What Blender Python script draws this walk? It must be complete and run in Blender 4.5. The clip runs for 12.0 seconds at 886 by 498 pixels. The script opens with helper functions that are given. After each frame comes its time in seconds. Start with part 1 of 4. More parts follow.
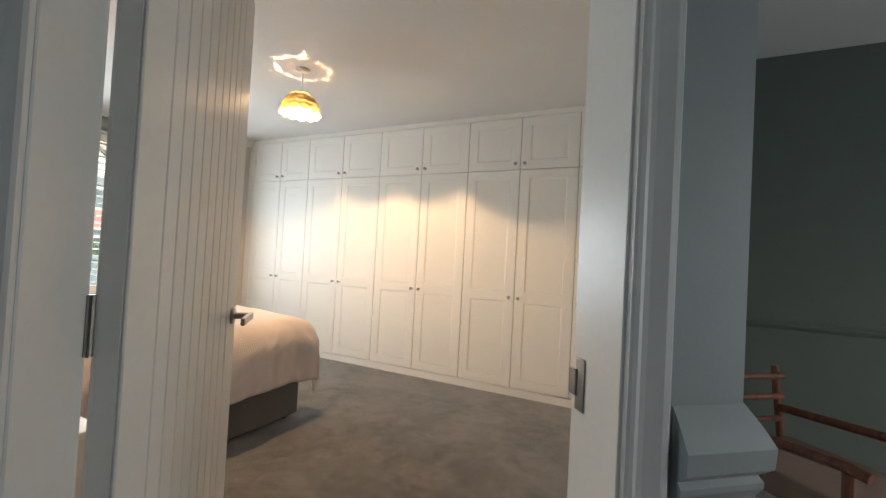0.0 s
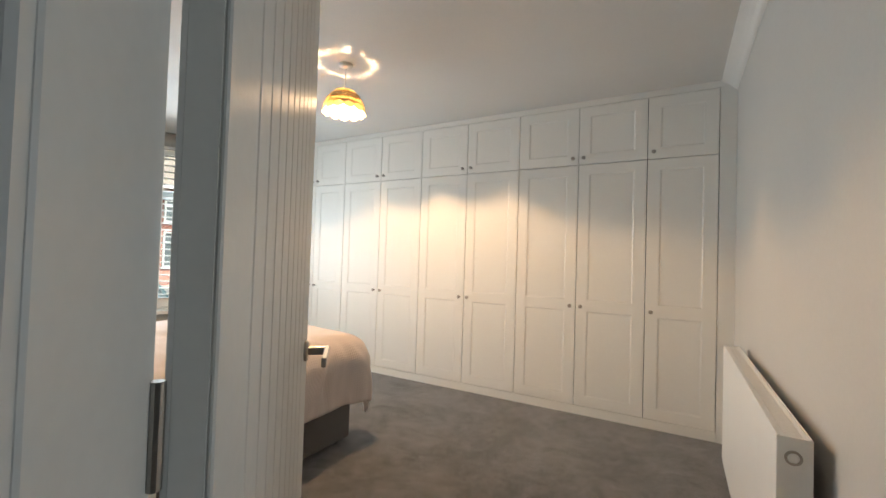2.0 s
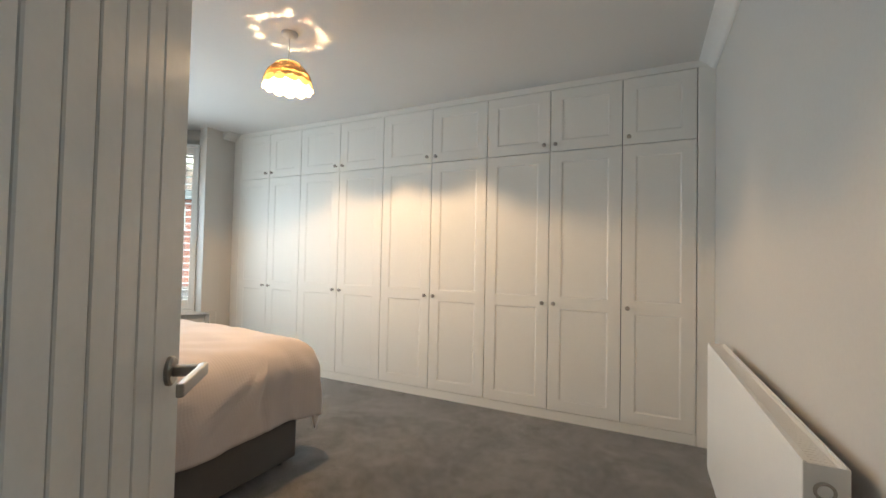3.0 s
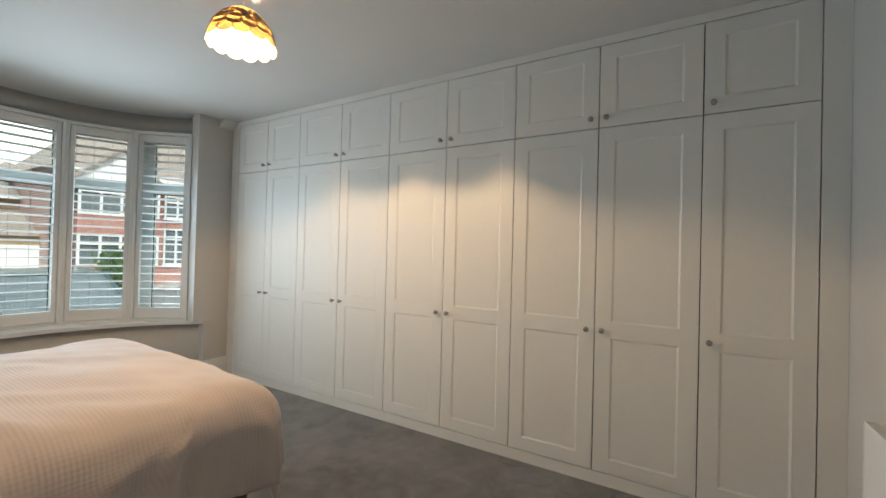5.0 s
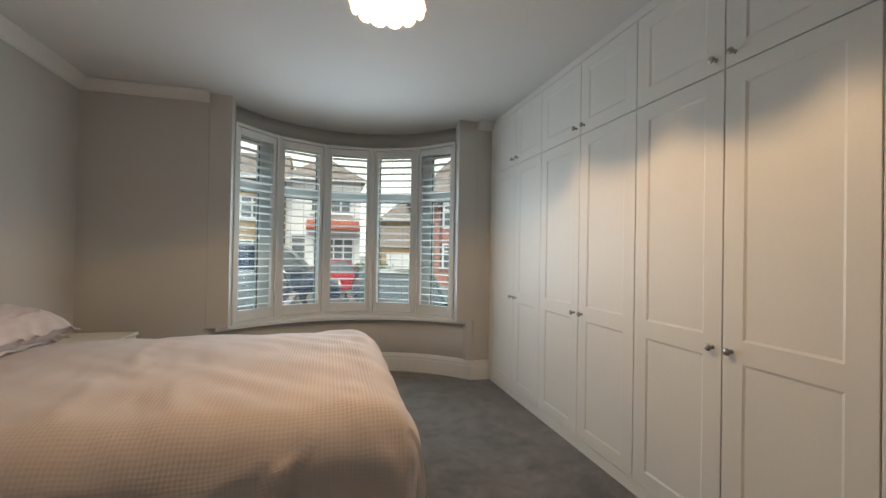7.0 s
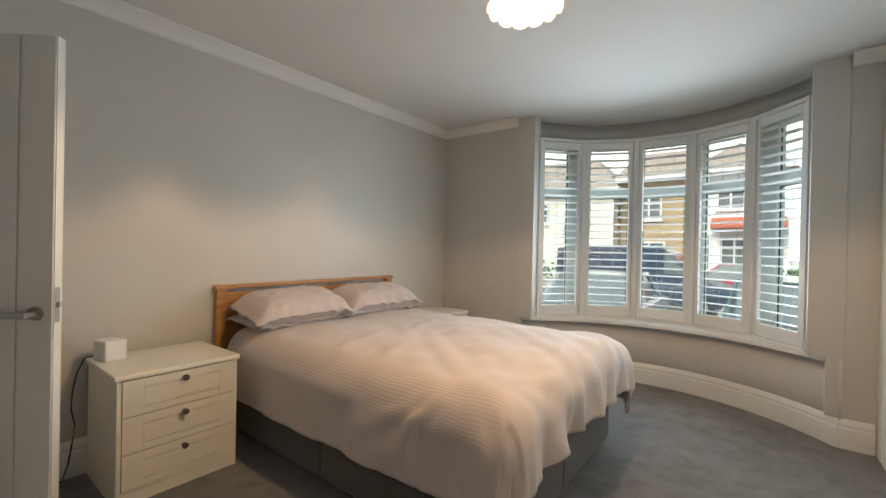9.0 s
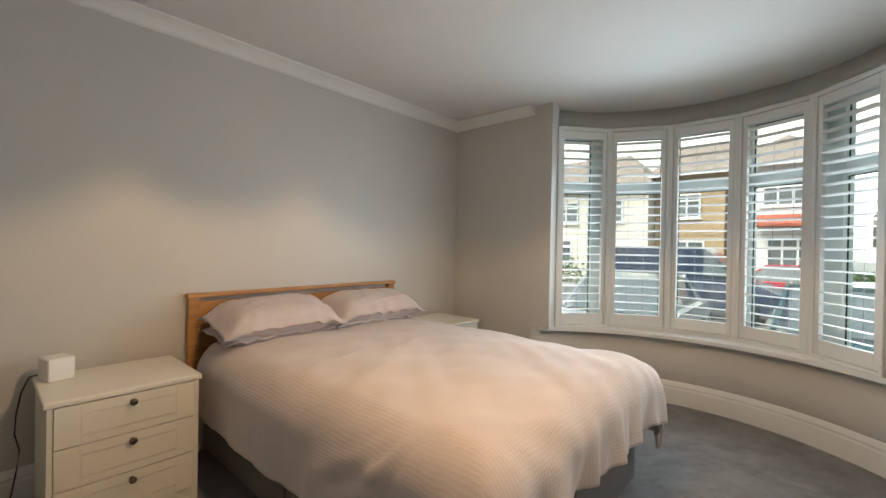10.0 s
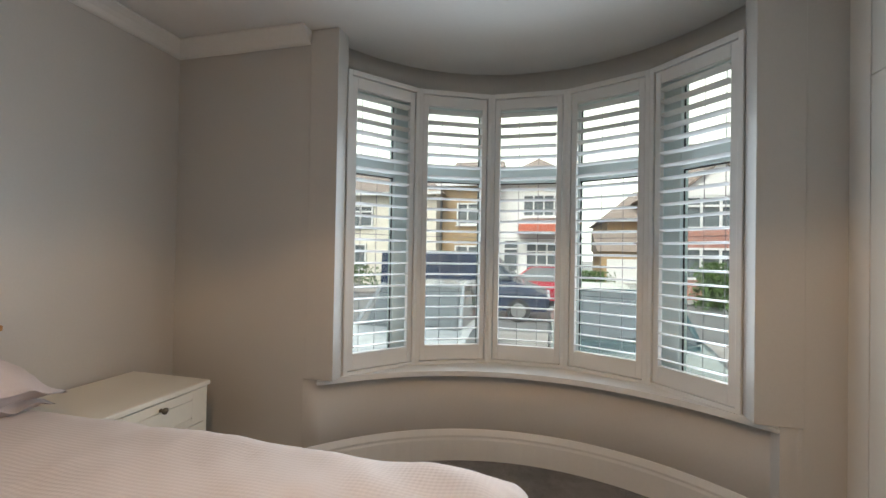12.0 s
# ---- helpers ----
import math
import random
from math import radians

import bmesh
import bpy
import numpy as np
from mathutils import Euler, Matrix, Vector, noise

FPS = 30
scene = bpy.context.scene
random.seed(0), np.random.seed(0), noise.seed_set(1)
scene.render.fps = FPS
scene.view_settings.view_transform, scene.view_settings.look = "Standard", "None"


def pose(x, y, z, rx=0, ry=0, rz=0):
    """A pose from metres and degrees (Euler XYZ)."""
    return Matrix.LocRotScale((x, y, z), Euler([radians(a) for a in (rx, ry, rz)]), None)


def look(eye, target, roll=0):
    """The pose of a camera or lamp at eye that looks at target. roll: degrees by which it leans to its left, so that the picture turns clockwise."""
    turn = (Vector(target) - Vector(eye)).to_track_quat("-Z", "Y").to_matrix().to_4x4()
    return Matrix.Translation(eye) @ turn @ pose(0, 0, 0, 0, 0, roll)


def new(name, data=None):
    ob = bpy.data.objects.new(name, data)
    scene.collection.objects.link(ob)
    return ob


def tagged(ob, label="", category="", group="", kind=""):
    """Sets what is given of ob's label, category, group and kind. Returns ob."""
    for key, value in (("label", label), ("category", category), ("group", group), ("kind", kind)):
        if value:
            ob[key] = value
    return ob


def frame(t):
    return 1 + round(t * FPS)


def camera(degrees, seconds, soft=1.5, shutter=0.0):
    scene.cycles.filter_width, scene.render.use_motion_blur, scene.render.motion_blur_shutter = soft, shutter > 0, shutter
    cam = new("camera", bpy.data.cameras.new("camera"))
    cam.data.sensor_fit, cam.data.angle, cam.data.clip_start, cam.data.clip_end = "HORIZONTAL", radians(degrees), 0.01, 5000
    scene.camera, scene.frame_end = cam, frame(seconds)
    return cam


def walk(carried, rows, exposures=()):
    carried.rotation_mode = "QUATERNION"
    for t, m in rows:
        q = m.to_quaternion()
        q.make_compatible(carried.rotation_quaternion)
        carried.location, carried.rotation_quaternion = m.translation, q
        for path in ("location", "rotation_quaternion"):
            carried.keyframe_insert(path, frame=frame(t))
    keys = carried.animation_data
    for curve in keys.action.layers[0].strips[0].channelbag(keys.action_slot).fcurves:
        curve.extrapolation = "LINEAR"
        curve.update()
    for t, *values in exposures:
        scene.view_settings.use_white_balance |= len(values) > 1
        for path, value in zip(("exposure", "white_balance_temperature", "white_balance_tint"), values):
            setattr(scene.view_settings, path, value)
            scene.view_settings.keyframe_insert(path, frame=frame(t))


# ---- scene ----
cam = camera(93.7, 12.0)
PATH = [
    (0, (-0.16, -0.048, 1.17), (1.631, 0.841, 1.214), 3.1),
    (0.5, (-0.166, 0.023, 1.194), (1.544, 1.059, 1.233), 2.2),
    (1, (-0.148, 0.083, 1.198), (1.544, 1.149, 1.244), 2.0),
    (1.5, (-0.125, 0.193, 1.202), (1.583, 1.232, 1.251), 2.0),
    (2, (-0.033, 0.297, 1.199), (1.709, 1.279, 1.246), 1.8),
    (2.5, (0.072, 0.362, 1.199), (1.841, 1.293, 1.249), 1.5),
    (3, (0.263, 0.356, 1.163), (2.062, 1.229, 1.214), 1.2),
    (5, (0.956, 0.527, 1.26), (2.667, 1.563, 1.281), 1.5),
    (5.5, (1.115, 0.597, 1.259), (2.704, 1.811, 1.278), 1.4),
    (6, (1.326, 0.681, 1.227), (2.718, 2.117, 1.244), 1.2),
    (6.5, (1.57, 0.727, 1.209), (2.621, 2.429, 1.232), 1.2),
    (7, (1.864, 0.687, 1.225), (2.398, 2.614, 1.242), 1.0),
    (7.5, (2.181, 0.747, 1.237), (2.112, 2.746, 1.243), 0.8),
    (9.5, (2.879, 0.889, 1.229), (1.557, 2.389, 1.216), 1.1),
    (10, (2.759, 1.228, 1.255), (1.427, 2.72, 1.242), 1.0),
    (10.5, (2.657, 1.631, 1.275), (1.375, 3.166, 1.262), 1.0),
    (11, (2.51, 2.034, 1.291), (1.374, 3.681, 1.286), 1.1),
    (11.5, (2.36, 2.319, 1.293), (1.461, 4.106, 1.293), 1.1),
    (12, (2.196, 2.439, 1.272), (1.711, 4.379, 1.294), 1.0),
]
walk(cam, [(t, look(eye, target, roll)) for t, eye, target, roll in PATH],
     [(0, 1.05, 6350, 9), (2, 1.0, 6200, 8), (3.2, 0.8, 5950, 5), (5, 0.4, 5850, 4), (7, 0.0, 6050, 7), (7.7, 0.2, 6050, 6), (9.5, 0.55, 6100, 6), (10.5, 0.4, 6100, 8), (12, 0.15, 6050, 10)])


# ---------------------------------------------------------------- light
world = bpy.data.worlds.new("sky")
scene.world = world
world.use_nodes = True
wn = world.node_tree
sky = wn.nodes.new("ShaderNodeTexSky")
sky.sky_type, sky.sun_disc = "NISHITA", False
sky.sun_elevation, sky.sun_rotation = radians(48), radians(200)
sky.dust_density, sky.air_density, sky.ozone_density = 9.0, 0.8, 0.6
wn.links.new(sky.outputs[0], wn.nodes["Background"].inputs[0])
wn.nodes["Background"].inputs[1].default_value = 0.15

sun = new("sun", bpy.data.lights.new("sun", "SUN"))
sun.data.energy, sun.data.angle, sun.data.color = 2.0, radians(20), (1, 0.96, 0.9)
sun.matrix_world = look((0, 0, 20), (5, 12, 0))

BAY = (2.07, 4.056)     # centre of the curved window
BAY_R, STEP = 1.134, 24.5
LAMP = (2.07, 2.29)


def window_light(angle, power, out):
    a = radians(angle)
    lamp = new("window_light", bpy.data.lights.new("window_light", "AREA"))
    d = lamp.data
    d.shape, d.size, d.size_y, d.energy, d.color = "RECTANGLE", 0.37, 1.25, power, (0.84, 0.94, 1.0)
    d.spread = radians(140)
    r = BAY_R * math.cos(radians(STEP / 2)) + out
    p = Vector((BAY[0] + r * math.sin(a), BAY[1] + r * math.cos(a), 1.32))
    lamp.matrix_world = look(p, (BAY[0] - math.sin(a) * 0.2, BAY[1] - 1.5 * math.cos(a), 1.25))


for k in range(-2, 3):
    window_light(k * STEP, 2.9, -0.045)   # past the slats
    window_light(k * STEP, 1.9, 0.075)    # between glass and slats

bulb = new("bulb_light", bpy.data.lights.new("bulb_light", "POINT"))
bulb.data.energy, bulb.data.color, bulb.data.shadow_soft_size = 50.0, (1.0, 0.62, 0.32), 0.010
bulb.location = (LAMP[0], LAMP[1], 2.222)

hall_light = new("hall_daylight", bpy.data.lights.new("hall_daylight", "AREA"))
hd = hall_light.data
hd.shape, hd.size, hd.size_y, hd.energy, hd.color = "RECTANGLE", 0.85, 1.9, 4.5, (0.82, 0.94, 1.0)
hall_light.matrix_world = look((-1.05, 1.66, 1.05), (0.3, -0.2, 1.1))
# added fill lamp, unseen, to brighten the hall corner and the next room
south_fill = new("dining_fill", bpy.data.lights.new("dining_fill", "AREA"))
gd = south_fill.data
gd.shape, gd.size, gd.size_y, gd.energy, gd.color = "RECTANGLE", 1.1, 1.8, 8.0, (0.84, 0.95, 1.0)
south_fill.matrix_world = look((1.2, -3.15, 1.1), (1.9, 0, 1.1))


# ---------------------------------------------------------------- materials
def material(name, colour, rough=0.6, metal=0.0, vary=0.08, scale=6.0, fine=120.0, bump=0.1, bump_scale=0.0, spread=0.0, sheen=0.0, coat=0.0):
    """A painted, woven or metal surface with variation at two scales and a fine relief."""
    m = bpy.data.materials.new(name)
    m.use_nodes = True
    n, l = m.node_tree.nodes, m.node_tree.links
    b = n["Principled BSDF"]
    b.inputs["Roughness"].default_value, b.inputs["Metallic"].default_value = rough, metal
    b.inputs["Sheen Weight"].default_value, b.inputs["Coat Weight"].default_value = sheen, coat
    co = n.new("ShaderNodeTexCoord")
    big, small = n.new("ShaderNodeTexNoise"), n.new("ShaderNodeTexNoise")
    big.inputs["Scale"].default_value, small.inputs["Scale"].default_value = scale, fine
    big.inputs["Detail"].default_value, small.inputs["Detail"].default_value = 4, 3
    for t in (big, small):
        l.new(co.outputs["Object"], t.inputs["Vector"])
    add = n.new("ShaderNodeMath")
    add.operation = "ADD"
    l.new(big.outputs[0], add.inputs[0])
    l.new(small.outputs[0], add.inputs[1])
    value = add.outputs[0]
    if spread:
        info, mul, add2 = n.new("ShaderNodeObjectInfo"), n.new("ShaderNodeMath"), n.new("ShaderNodeMath")
        mul.operation, add2.operation = "MULTIPLY", "ADD"
        mul.inputs[1].default_value = spread
        l.new(info.outputs["Random"], mul.inputs[0])
        l.new(mul.outputs[0], add2.inputs[0])
        l.new(value, add2.inputs[1])
        value = add2.outputs[0]
    ramp = n.new("ShaderNodeMapRange")
    ramp.inputs["From Min"].default_value, ramp.inputs["From Max"].default_value = 0.6, 1.4 + spread
    ramp.inputs["To Min"].default_value, ramp.inputs["To Max"].default_value = 1 - vary, 1 + vary
    l.new(value, ramp.inputs["Value"])
    tint = n.new("ShaderNodeVectorMath")
    tint.operation = "SCALE"
    tint.inputs[0].default_value = colour
    l.new(ramp.outputs[0], tint.inputs["Scale"])
    l.new(tint.outputs[0], b.inputs["Base Color"])
    if bump:
        bp = n.new("ShaderNodeBump")
        bp.inputs["Strength"].default_value, bp.inputs["Distance"].default_value = bump, 0.004
        src = small
        if bump_scale:
            src = n.new("ShaderNodeTexNoise")
            src.inputs["Scale"].default_value, src.inputs["Detail"].default_value = bump_scale, 5
            l.new(co.outputs["Object"], src.inputs["Vector"])
        l.new(src.outputs[0], bp.inputs["Height"])
        l.new(bp.outputs[0], b.inputs["Normal"])
    return m


def weave_material(name, colour, size):
    """Waffle-woven cotton: a grid of small puffs in the relief."""
    m = material(name, colour, 0.85, vary=0.06, scale=5, fine=300, bump=0, sheen=0.25)
    n, l = m.node_tree.nodes, m.node_tree.links
    co = n.new("ShaderNodeUVMap")
    mp = n.new("ShaderNodeMapping")
    mp.inputs["Scale"].default_value = (size, size, 1)
    mp.inputs["Rotation"].default_value = (0, 0, radians(45))
    l.new(co.outputs[0], mp.inputs[0])
    sep = n.new("ShaderNodeSeparateXYZ")
    l.new(mp.outputs[0], sep.inputs[0])
    outs = []
    for axis in (0, 1):
        s = n.new("ShaderNodeMath")
        s.operation = "SINE"
        l.new(sep.outputs[axis], s.inputs[0])
        outs.append(s.outputs[0])
    mul = n.new("ShaderNodeMath")
    mul.operation = "MULTIPLY"
    l.new(outs[0], mul.inputs[0])
    l.new(outs[1], mul.inputs[1])
    bp = n.new("ShaderNodeBump")
    bp.inputs["Strength"].default_value, bp.inputs["Distance"].default_value = 0.14, 0.003
    l.new(mul.outputs[0], bp.inputs["Height"])
    l.new(bp.outputs[0], n["Principled BSDF"].inputs["Normal"])
    return m


def wood_material(name, dark, light, along="X", rough=0.45):
    m = bpy.data.materials.new(name)
    m.use_nodes = True
    n, l = m.node_tree.nodes, m.node_tree.links
    b = n["Principled BSDF"]
    b.inputs["Roughness"].default_value = rough
    co, mp, tex, ramp = n.new("ShaderNodeTexCoord"), n.new("ShaderNodeMapping"), n.new("ShaderNodeTexNoise"), n.new("ShaderNodeValToRGB")
    mp.inputs["Scale"].default_value = (2, 30, 30) if along == "X" else (30, 2, 30) if along == "Y" else (30, 30, 2)
    tex.inputs["Scale"].default_value, tex.inputs["Detail"].default_value, tex.inputs["Distortion"].default_value = 1.5, 6, 0.6
    ramp.color_ramp.elements[0].color, ramp.color_ramp.elements[1].color = (*dark, 1), (*light, 1)
    ramp.color_ramp.elements[0].position, ramp.color_ramp.elements[1].position = 0.3, 0.7
    l.new(co.outputs["Object"], mp.inputs[0])
    l.new(mp.outputs[0], tex.inputs["Vector"])
    l.new(tex.outputs[0], ramp.inputs[0])
    l.new(ramp.outputs[0], b.inputs["Base Color"])
    bp = n.new("ShaderNodeBump")
    bp.inputs["Strength"].default_value, bp.inputs["Distance"].default_value = 0.15, 0.002
    l.new(tex.outputs[0], bp.inputs["Height"])
    l.new(bp.outputs[0], b.inputs["Normal"])
    return m


def carpet_material():
    """Cut-pile carpet: dense tufts, with brushed lighter and darker patches."""
    m = bpy.data.materials.new("carpet_pile")
    m.use_nodes = True
    n, l = m.node_tree.nodes, m.node_tree.links
    b = n["Principled BSDF"]
    b.inputs["Roughness"].default_value, b.inputs["Sheen Weight"].default_value = 0.95, 0.3
    co = n.new("ShaderNodeTexCoord")
    big, mid, tuft = n.new("ShaderNodeTexNoise"), n.new("ShaderNodeTexNoise"), n.new("ShaderNodeTexNoise")
    for t, sc, de, di in ((big, 2.6, 3, 1.2), (mid, 11, 5, 0.8), (tuft, 260, 2, 0)):
        t.inputs["Scale"].default_value, t.inputs["Detail"].default_value, t.inputs["Distortion"].default_value = sc, de, di
        l.new(co.outputs["Object"], t.inputs["Vector"])
    a1, a2 = n.new("ShaderNodeMath"), n.new("ShaderNodeMath")
    a1.operation = a2.operation = "ADD"
    l.new(big.outputs[0], a1.inputs[0])
    l.new(mid.outputs[0], a1.inputs[1])
    l.new(a1.outputs[0], a2.inputs[0])
    l.new(tuft.outputs[0], a2.inputs[1])
    ramp = n.new("ShaderNodeValToRGB")
    mr = n.new("ShaderNodeMapRange")
    mr.inputs["From Min"].default_value, mr.inputs["From Max"].default_value = 1.05, 1.95
    l.new(a2.outputs[0], mr.inputs[0])
    l.new(mr.outputs[0], ramp.inputs[0])
    ramp.color_ramp.elements[0].color, ramp.color_ramp.elements[1].color = (0.058, 0.055, 0.057, 1), (0.215, 0.207, 0.207, 1)
    l.new(ramp.outputs[0], b.inputs["Base Color"])
    bp = n.new("ShaderNodeBump")
    bp.inputs["Strength"].default_value, bp.inputs["Distance"].default_value = 0.8, 0.008
    l.new(a2.outputs[0], bp.inputs["Height"])
    l.new(bp.outputs[0], b.inputs["Normal"])
    return m


def shell_material():
    """Thin capiz shell: half of the light is scattered through, a little passes straight."""
    m = material("capiz_shell", (0.58, 0.47, 0.27), 0.3, vary=0.22, scale=30, fine=200, bump=0.3, spread=0.8)
    n, l = m.node_tree.nodes, m.node_tree.links
    tr, mix = n.new("ShaderNodeBsdfTranslucent"), n.new("ShaderNodeMixShader")
    clear, mix2 = n.new("ShaderNodeBsdfTransparent"), n.new("ShaderNodeMixShader")
    clear.inputs[0].default_value = (1.0, 0.9, 0.72, 1)
    mix2.inputs[0].default_value = 0.012
    tr.inputs[0].default_value = (0.46, 0.37, 0.21, 1)
    mix.inputs[0].default_value = 0.5
    out = n["Material Output"]
    l.new(n["Principled BSDF"].outputs[0], mix.inputs[1])
    l.new(tr.outputs[0], mix.inputs[2])
    l.new(mix.outputs[0], mix2.inputs[1])
    l.new(clear.outputs[0], mix2.inputs[2])
    l.new(mix2.outputs[0], out.inputs[0])
    return m


def glass_material(name, tint=(0.95, 1.0, 0.98)):
    m = bpy.data.materials.new(name)
    m.use_nodes = True
    n, l = m.node_tree.nodes, m.node_tree.links
    tr, gl, mix = n.new("ShaderNodeBsdfTransparent"), n.new("ShaderNodeBsdfGlossy"), n.new("ShaderNodeMixShader")
    tr.inputs[0].default_value = (*tint, 1)
    gl.inputs["Roughness"].default_value = 0.02
    mix.inputs[0].default_value = 0.06
    l.new(tr.outputs[0], mix.inputs[1])
    l.new(gl.outputs[0], mix.inputs[2])
    l.new(mix.outputs[0], n["Material Output"].inputs[0])
    return m


def emitter(name, colour, strength):
    m = bpy.data.materials.new(name)
    m.use_nodes = True
    b = m.node_tree.nodes["Principled BSDF"]
    b.inputs["Base Color"].default_value = (0.8, 0.75, 0.6, 1)
    b.inputs["Emission Color"].default_value = (*colour, 1)
    b.inputs["Emission Strength"].default_value = strength
    return m


def brick_material(name, brick, mortar):
    m = bpy.data.materials.new(name)
    m.use_nodes = True
    n, l = m.node_tree.nodes, m.node_tree.links
    co, mp, tex = n.new("ShaderNodeTexCoord"), n.new("ShaderNodeMapping"), n.new("ShaderNodeTexBrick")
    mp.inputs["Rotation"].default_value = (radians(90), 0, 0)
    tex.inputs["Scale"].default_value = 4.4
    tex.inputs["Color1"].default_value = (*brick, 1)
    tex.inputs["Color2"].default_value = (brick[0] * 0.7, brick[1] * 0.7, brick[2] * 0.7, 1)
    tex.inputs["Mortar"].default_value = (*mortar, 1)
    l.new(co.outputs["Object"], mp.inputs[0])
    l.new(mp.outputs[0], tex.inputs[0])
    l.new(tex.outputs[0], n["Principled BSDF"].inputs["Base Color"])
    n["Principled BSDF"].inputs["Roughness"].default_value = 0.9
    return m


GREY = material("grey_wall_paint", (0.57, 0.548, 0.512), 0.42, vary=0.03, scale=2, fine=90, bump=0.08, bump_scale=160)
CEILING = material("ceiling_paint", (0.70, 0.69, 0.67), 0.8, vary=0.02, scale=2, fine=60, bump=0.06, bump_scale=90)
TRIM = material("white_gloss_trim", (0.78, 0.77, 0.74), 0.32, vary=0.03, scale=4, fine=60, bump=0.03)
WARD = material("wardrobe_satin_paint", (0.80, 0.785, 0.74), 0.46, vary=0.02, scale=2, fine=80, bump=0.04, bump_scale=60)
DOORP = material("door_paint", (0.74, 0.73, 0.70), 0.45, vary=0.03, scale=3, fine=60, bump=0.05)
SHUT = material("shutter_paint", (0.77, 0.77, 0.75), 0.4, vary=0.02, scale=4, fine=80, bump=0.03)
UPVC = material("window_plastic", (0.72, 0.80, 0.79), 0.3, vary=0.02, bump=0.02)
CREAM = material("cream_laminate", (0.80, 0.76, 0.66), 0.38, vary=0.02, scale=3, fine=80, bump=0.03)
METAL = material("brushed_nickel", (0.40, 0.375, 0.34), 0.3, metal=1.0, vary=0.1, scale=30, fine=300, bump=0.03)
BRONZE = material("dark_bronze", (0.16, 0.13, 0.10), 0.35, metal=1.0, vary=0.2, scale=40, fine=200, bump=0.05)
RAD = material("radiator_enamel", (0.80, 0.80, 0.78), 0.3, vary=0.02, bump=0.02)
GAP_SHADE = material("carcass_gap_shade", (0.03, 0.03, 0.03), 0.8, vary=0.1, bump=0.0)
CARPET = carpet_material()
DUVET = weave_material("waffle_cotton", (0.62, 0.54, 0.505), 310)
COTTON = material("pillow_cotton", (0.56, 0.49, 0.475), 0.85, vary=0.05, scale=6, fine=240, bump=0.12, sheen=0.2)
MATTRESS = material("mattress_ticking", (0.62, 0.60, 0.57), 0.9, vary=0.06, fine=200, bump=0.2)
DIVAN = material("grey_divan_fabric", (0.12, 0.112, 0.108), 0.95, vary=0.12, scale=8, fine=320, bump=0.3, sheen=0.2)
PINE = wood_material("pine", (0.36, 0.165, 0.05), (0.55, 0.29, 0.10), "Y")
TEAK = wood_material("dark_teak", (0.10, 0.035, 0.018), (0.2, 0.075, 0.04), "Z")
SHELL = shell_material()
GLASS = glass_material("window_glass")
GLOW = emitter("bulb_glow", (1.0, 0.75, 0.42), 30.0)
CORD = material("black_cord", (0.02, 0.02, 0.02), 0.5, bump=0)
LEAD = material("lead_strip", (0.30, 0.31, 0.32), 0.5, metal=0.4, vary=0.2, bump=0.1)
HALL = material("hall_paint", (0.40, 0.43, 0.43), 0.5, vary=0.03, bump=0.08, bump_scale=120)
HALL_DARK = material("dark_green_paint", (0.11, 0.13, 0.11), 0.7, vary=0.06, bump=0.1)
SEAT = material("chair_fabric", (0.22, 0.16, 0.12), 0.9, vary=0.15, fine=300, bump=0.3)


# ---------------------------------------------------------------- mesh helpers
def box(bm, x0, y0, z0, x1, y1, z1, bevel=0.0, seg=1):
    g = bmesh.ops.create_cube(bm, size=1.0, matrix=Matrix.Translation(((x0 + x1) / 2, (y0 + y1) / 2, (z0 + z1) / 2)) @ Matrix.Diagonal((abs(x1 - x0), abs(y1 - y0), abs(z1 - z0), 1)))
    if bevel:
        edges = list({e for v in g["verts"] for e in v.link_edges})
        bmesh.ops.bevel(bm, geom=edges, offset=bevel, segments=seg, affect="EDGES", profile=0.5)


def part(name, bm, mat, parent=None, label="", smooth=False, m=None):
    """Link a bmesh as one mesh object, under a thing or a part if one is given."""
    me = bpy.data.meshes.new(name)
    bmesh.ops.recalc_face_normals(bm, faces=bm.faces)
    bm.to_mesh(me)
    bm.free()
    if smooth:
        for p in me.polygons:
            p.use_smooth = True
    me.materials.append(mat)
    ob = new(name, me)
    if parent is not None:
        ob.parent = parent
    if m is not None:
        ob.matrix_basis = m
    if label:
        tagged(ob, label)
    return ob


def box_part(name, mat, parent, size, bevel=0.0, label="", seg=1, m=None):
    bm = bmesh.new()
    box(bm, *size, bevel, seg)
    return part(name, bm, mat, parent, label, m=m)


def share(name, source, parent, m):
    """A further piece with the same mesh."""
    ob = new(name, source.data)
    ob.parent = parent
    ob.matrix_basis = m
    return ob


def thing(name, m, label, category, group="", kind=""):
    ob = new(name)
    ob.matrix_basis = m
    return tagged(ob, label, category, group, kind)


def lathe(bm, profile, seg=24, m=Matrix(), ends=True):
    """Turn (radius, z) pairs about the z axis."""
    rings = []
    for r, z in profile:
        rings.append([bm.verts.new(m @ Vector((r * math.cos(2 * math.pi * k / seg), r * math.sin(2 * math.pi * k / seg), z))) for k in range(seg)])
    for a, b in zip(rings, rings[1:]):
        for k in range(seg):
            bm.faces.new((a[k], a[(k + 1) % seg], b[(k + 1) % seg], b[k]))
    if ends:
        bm.faces.new(rings[0])
        bm.faces.new(rings[-1])


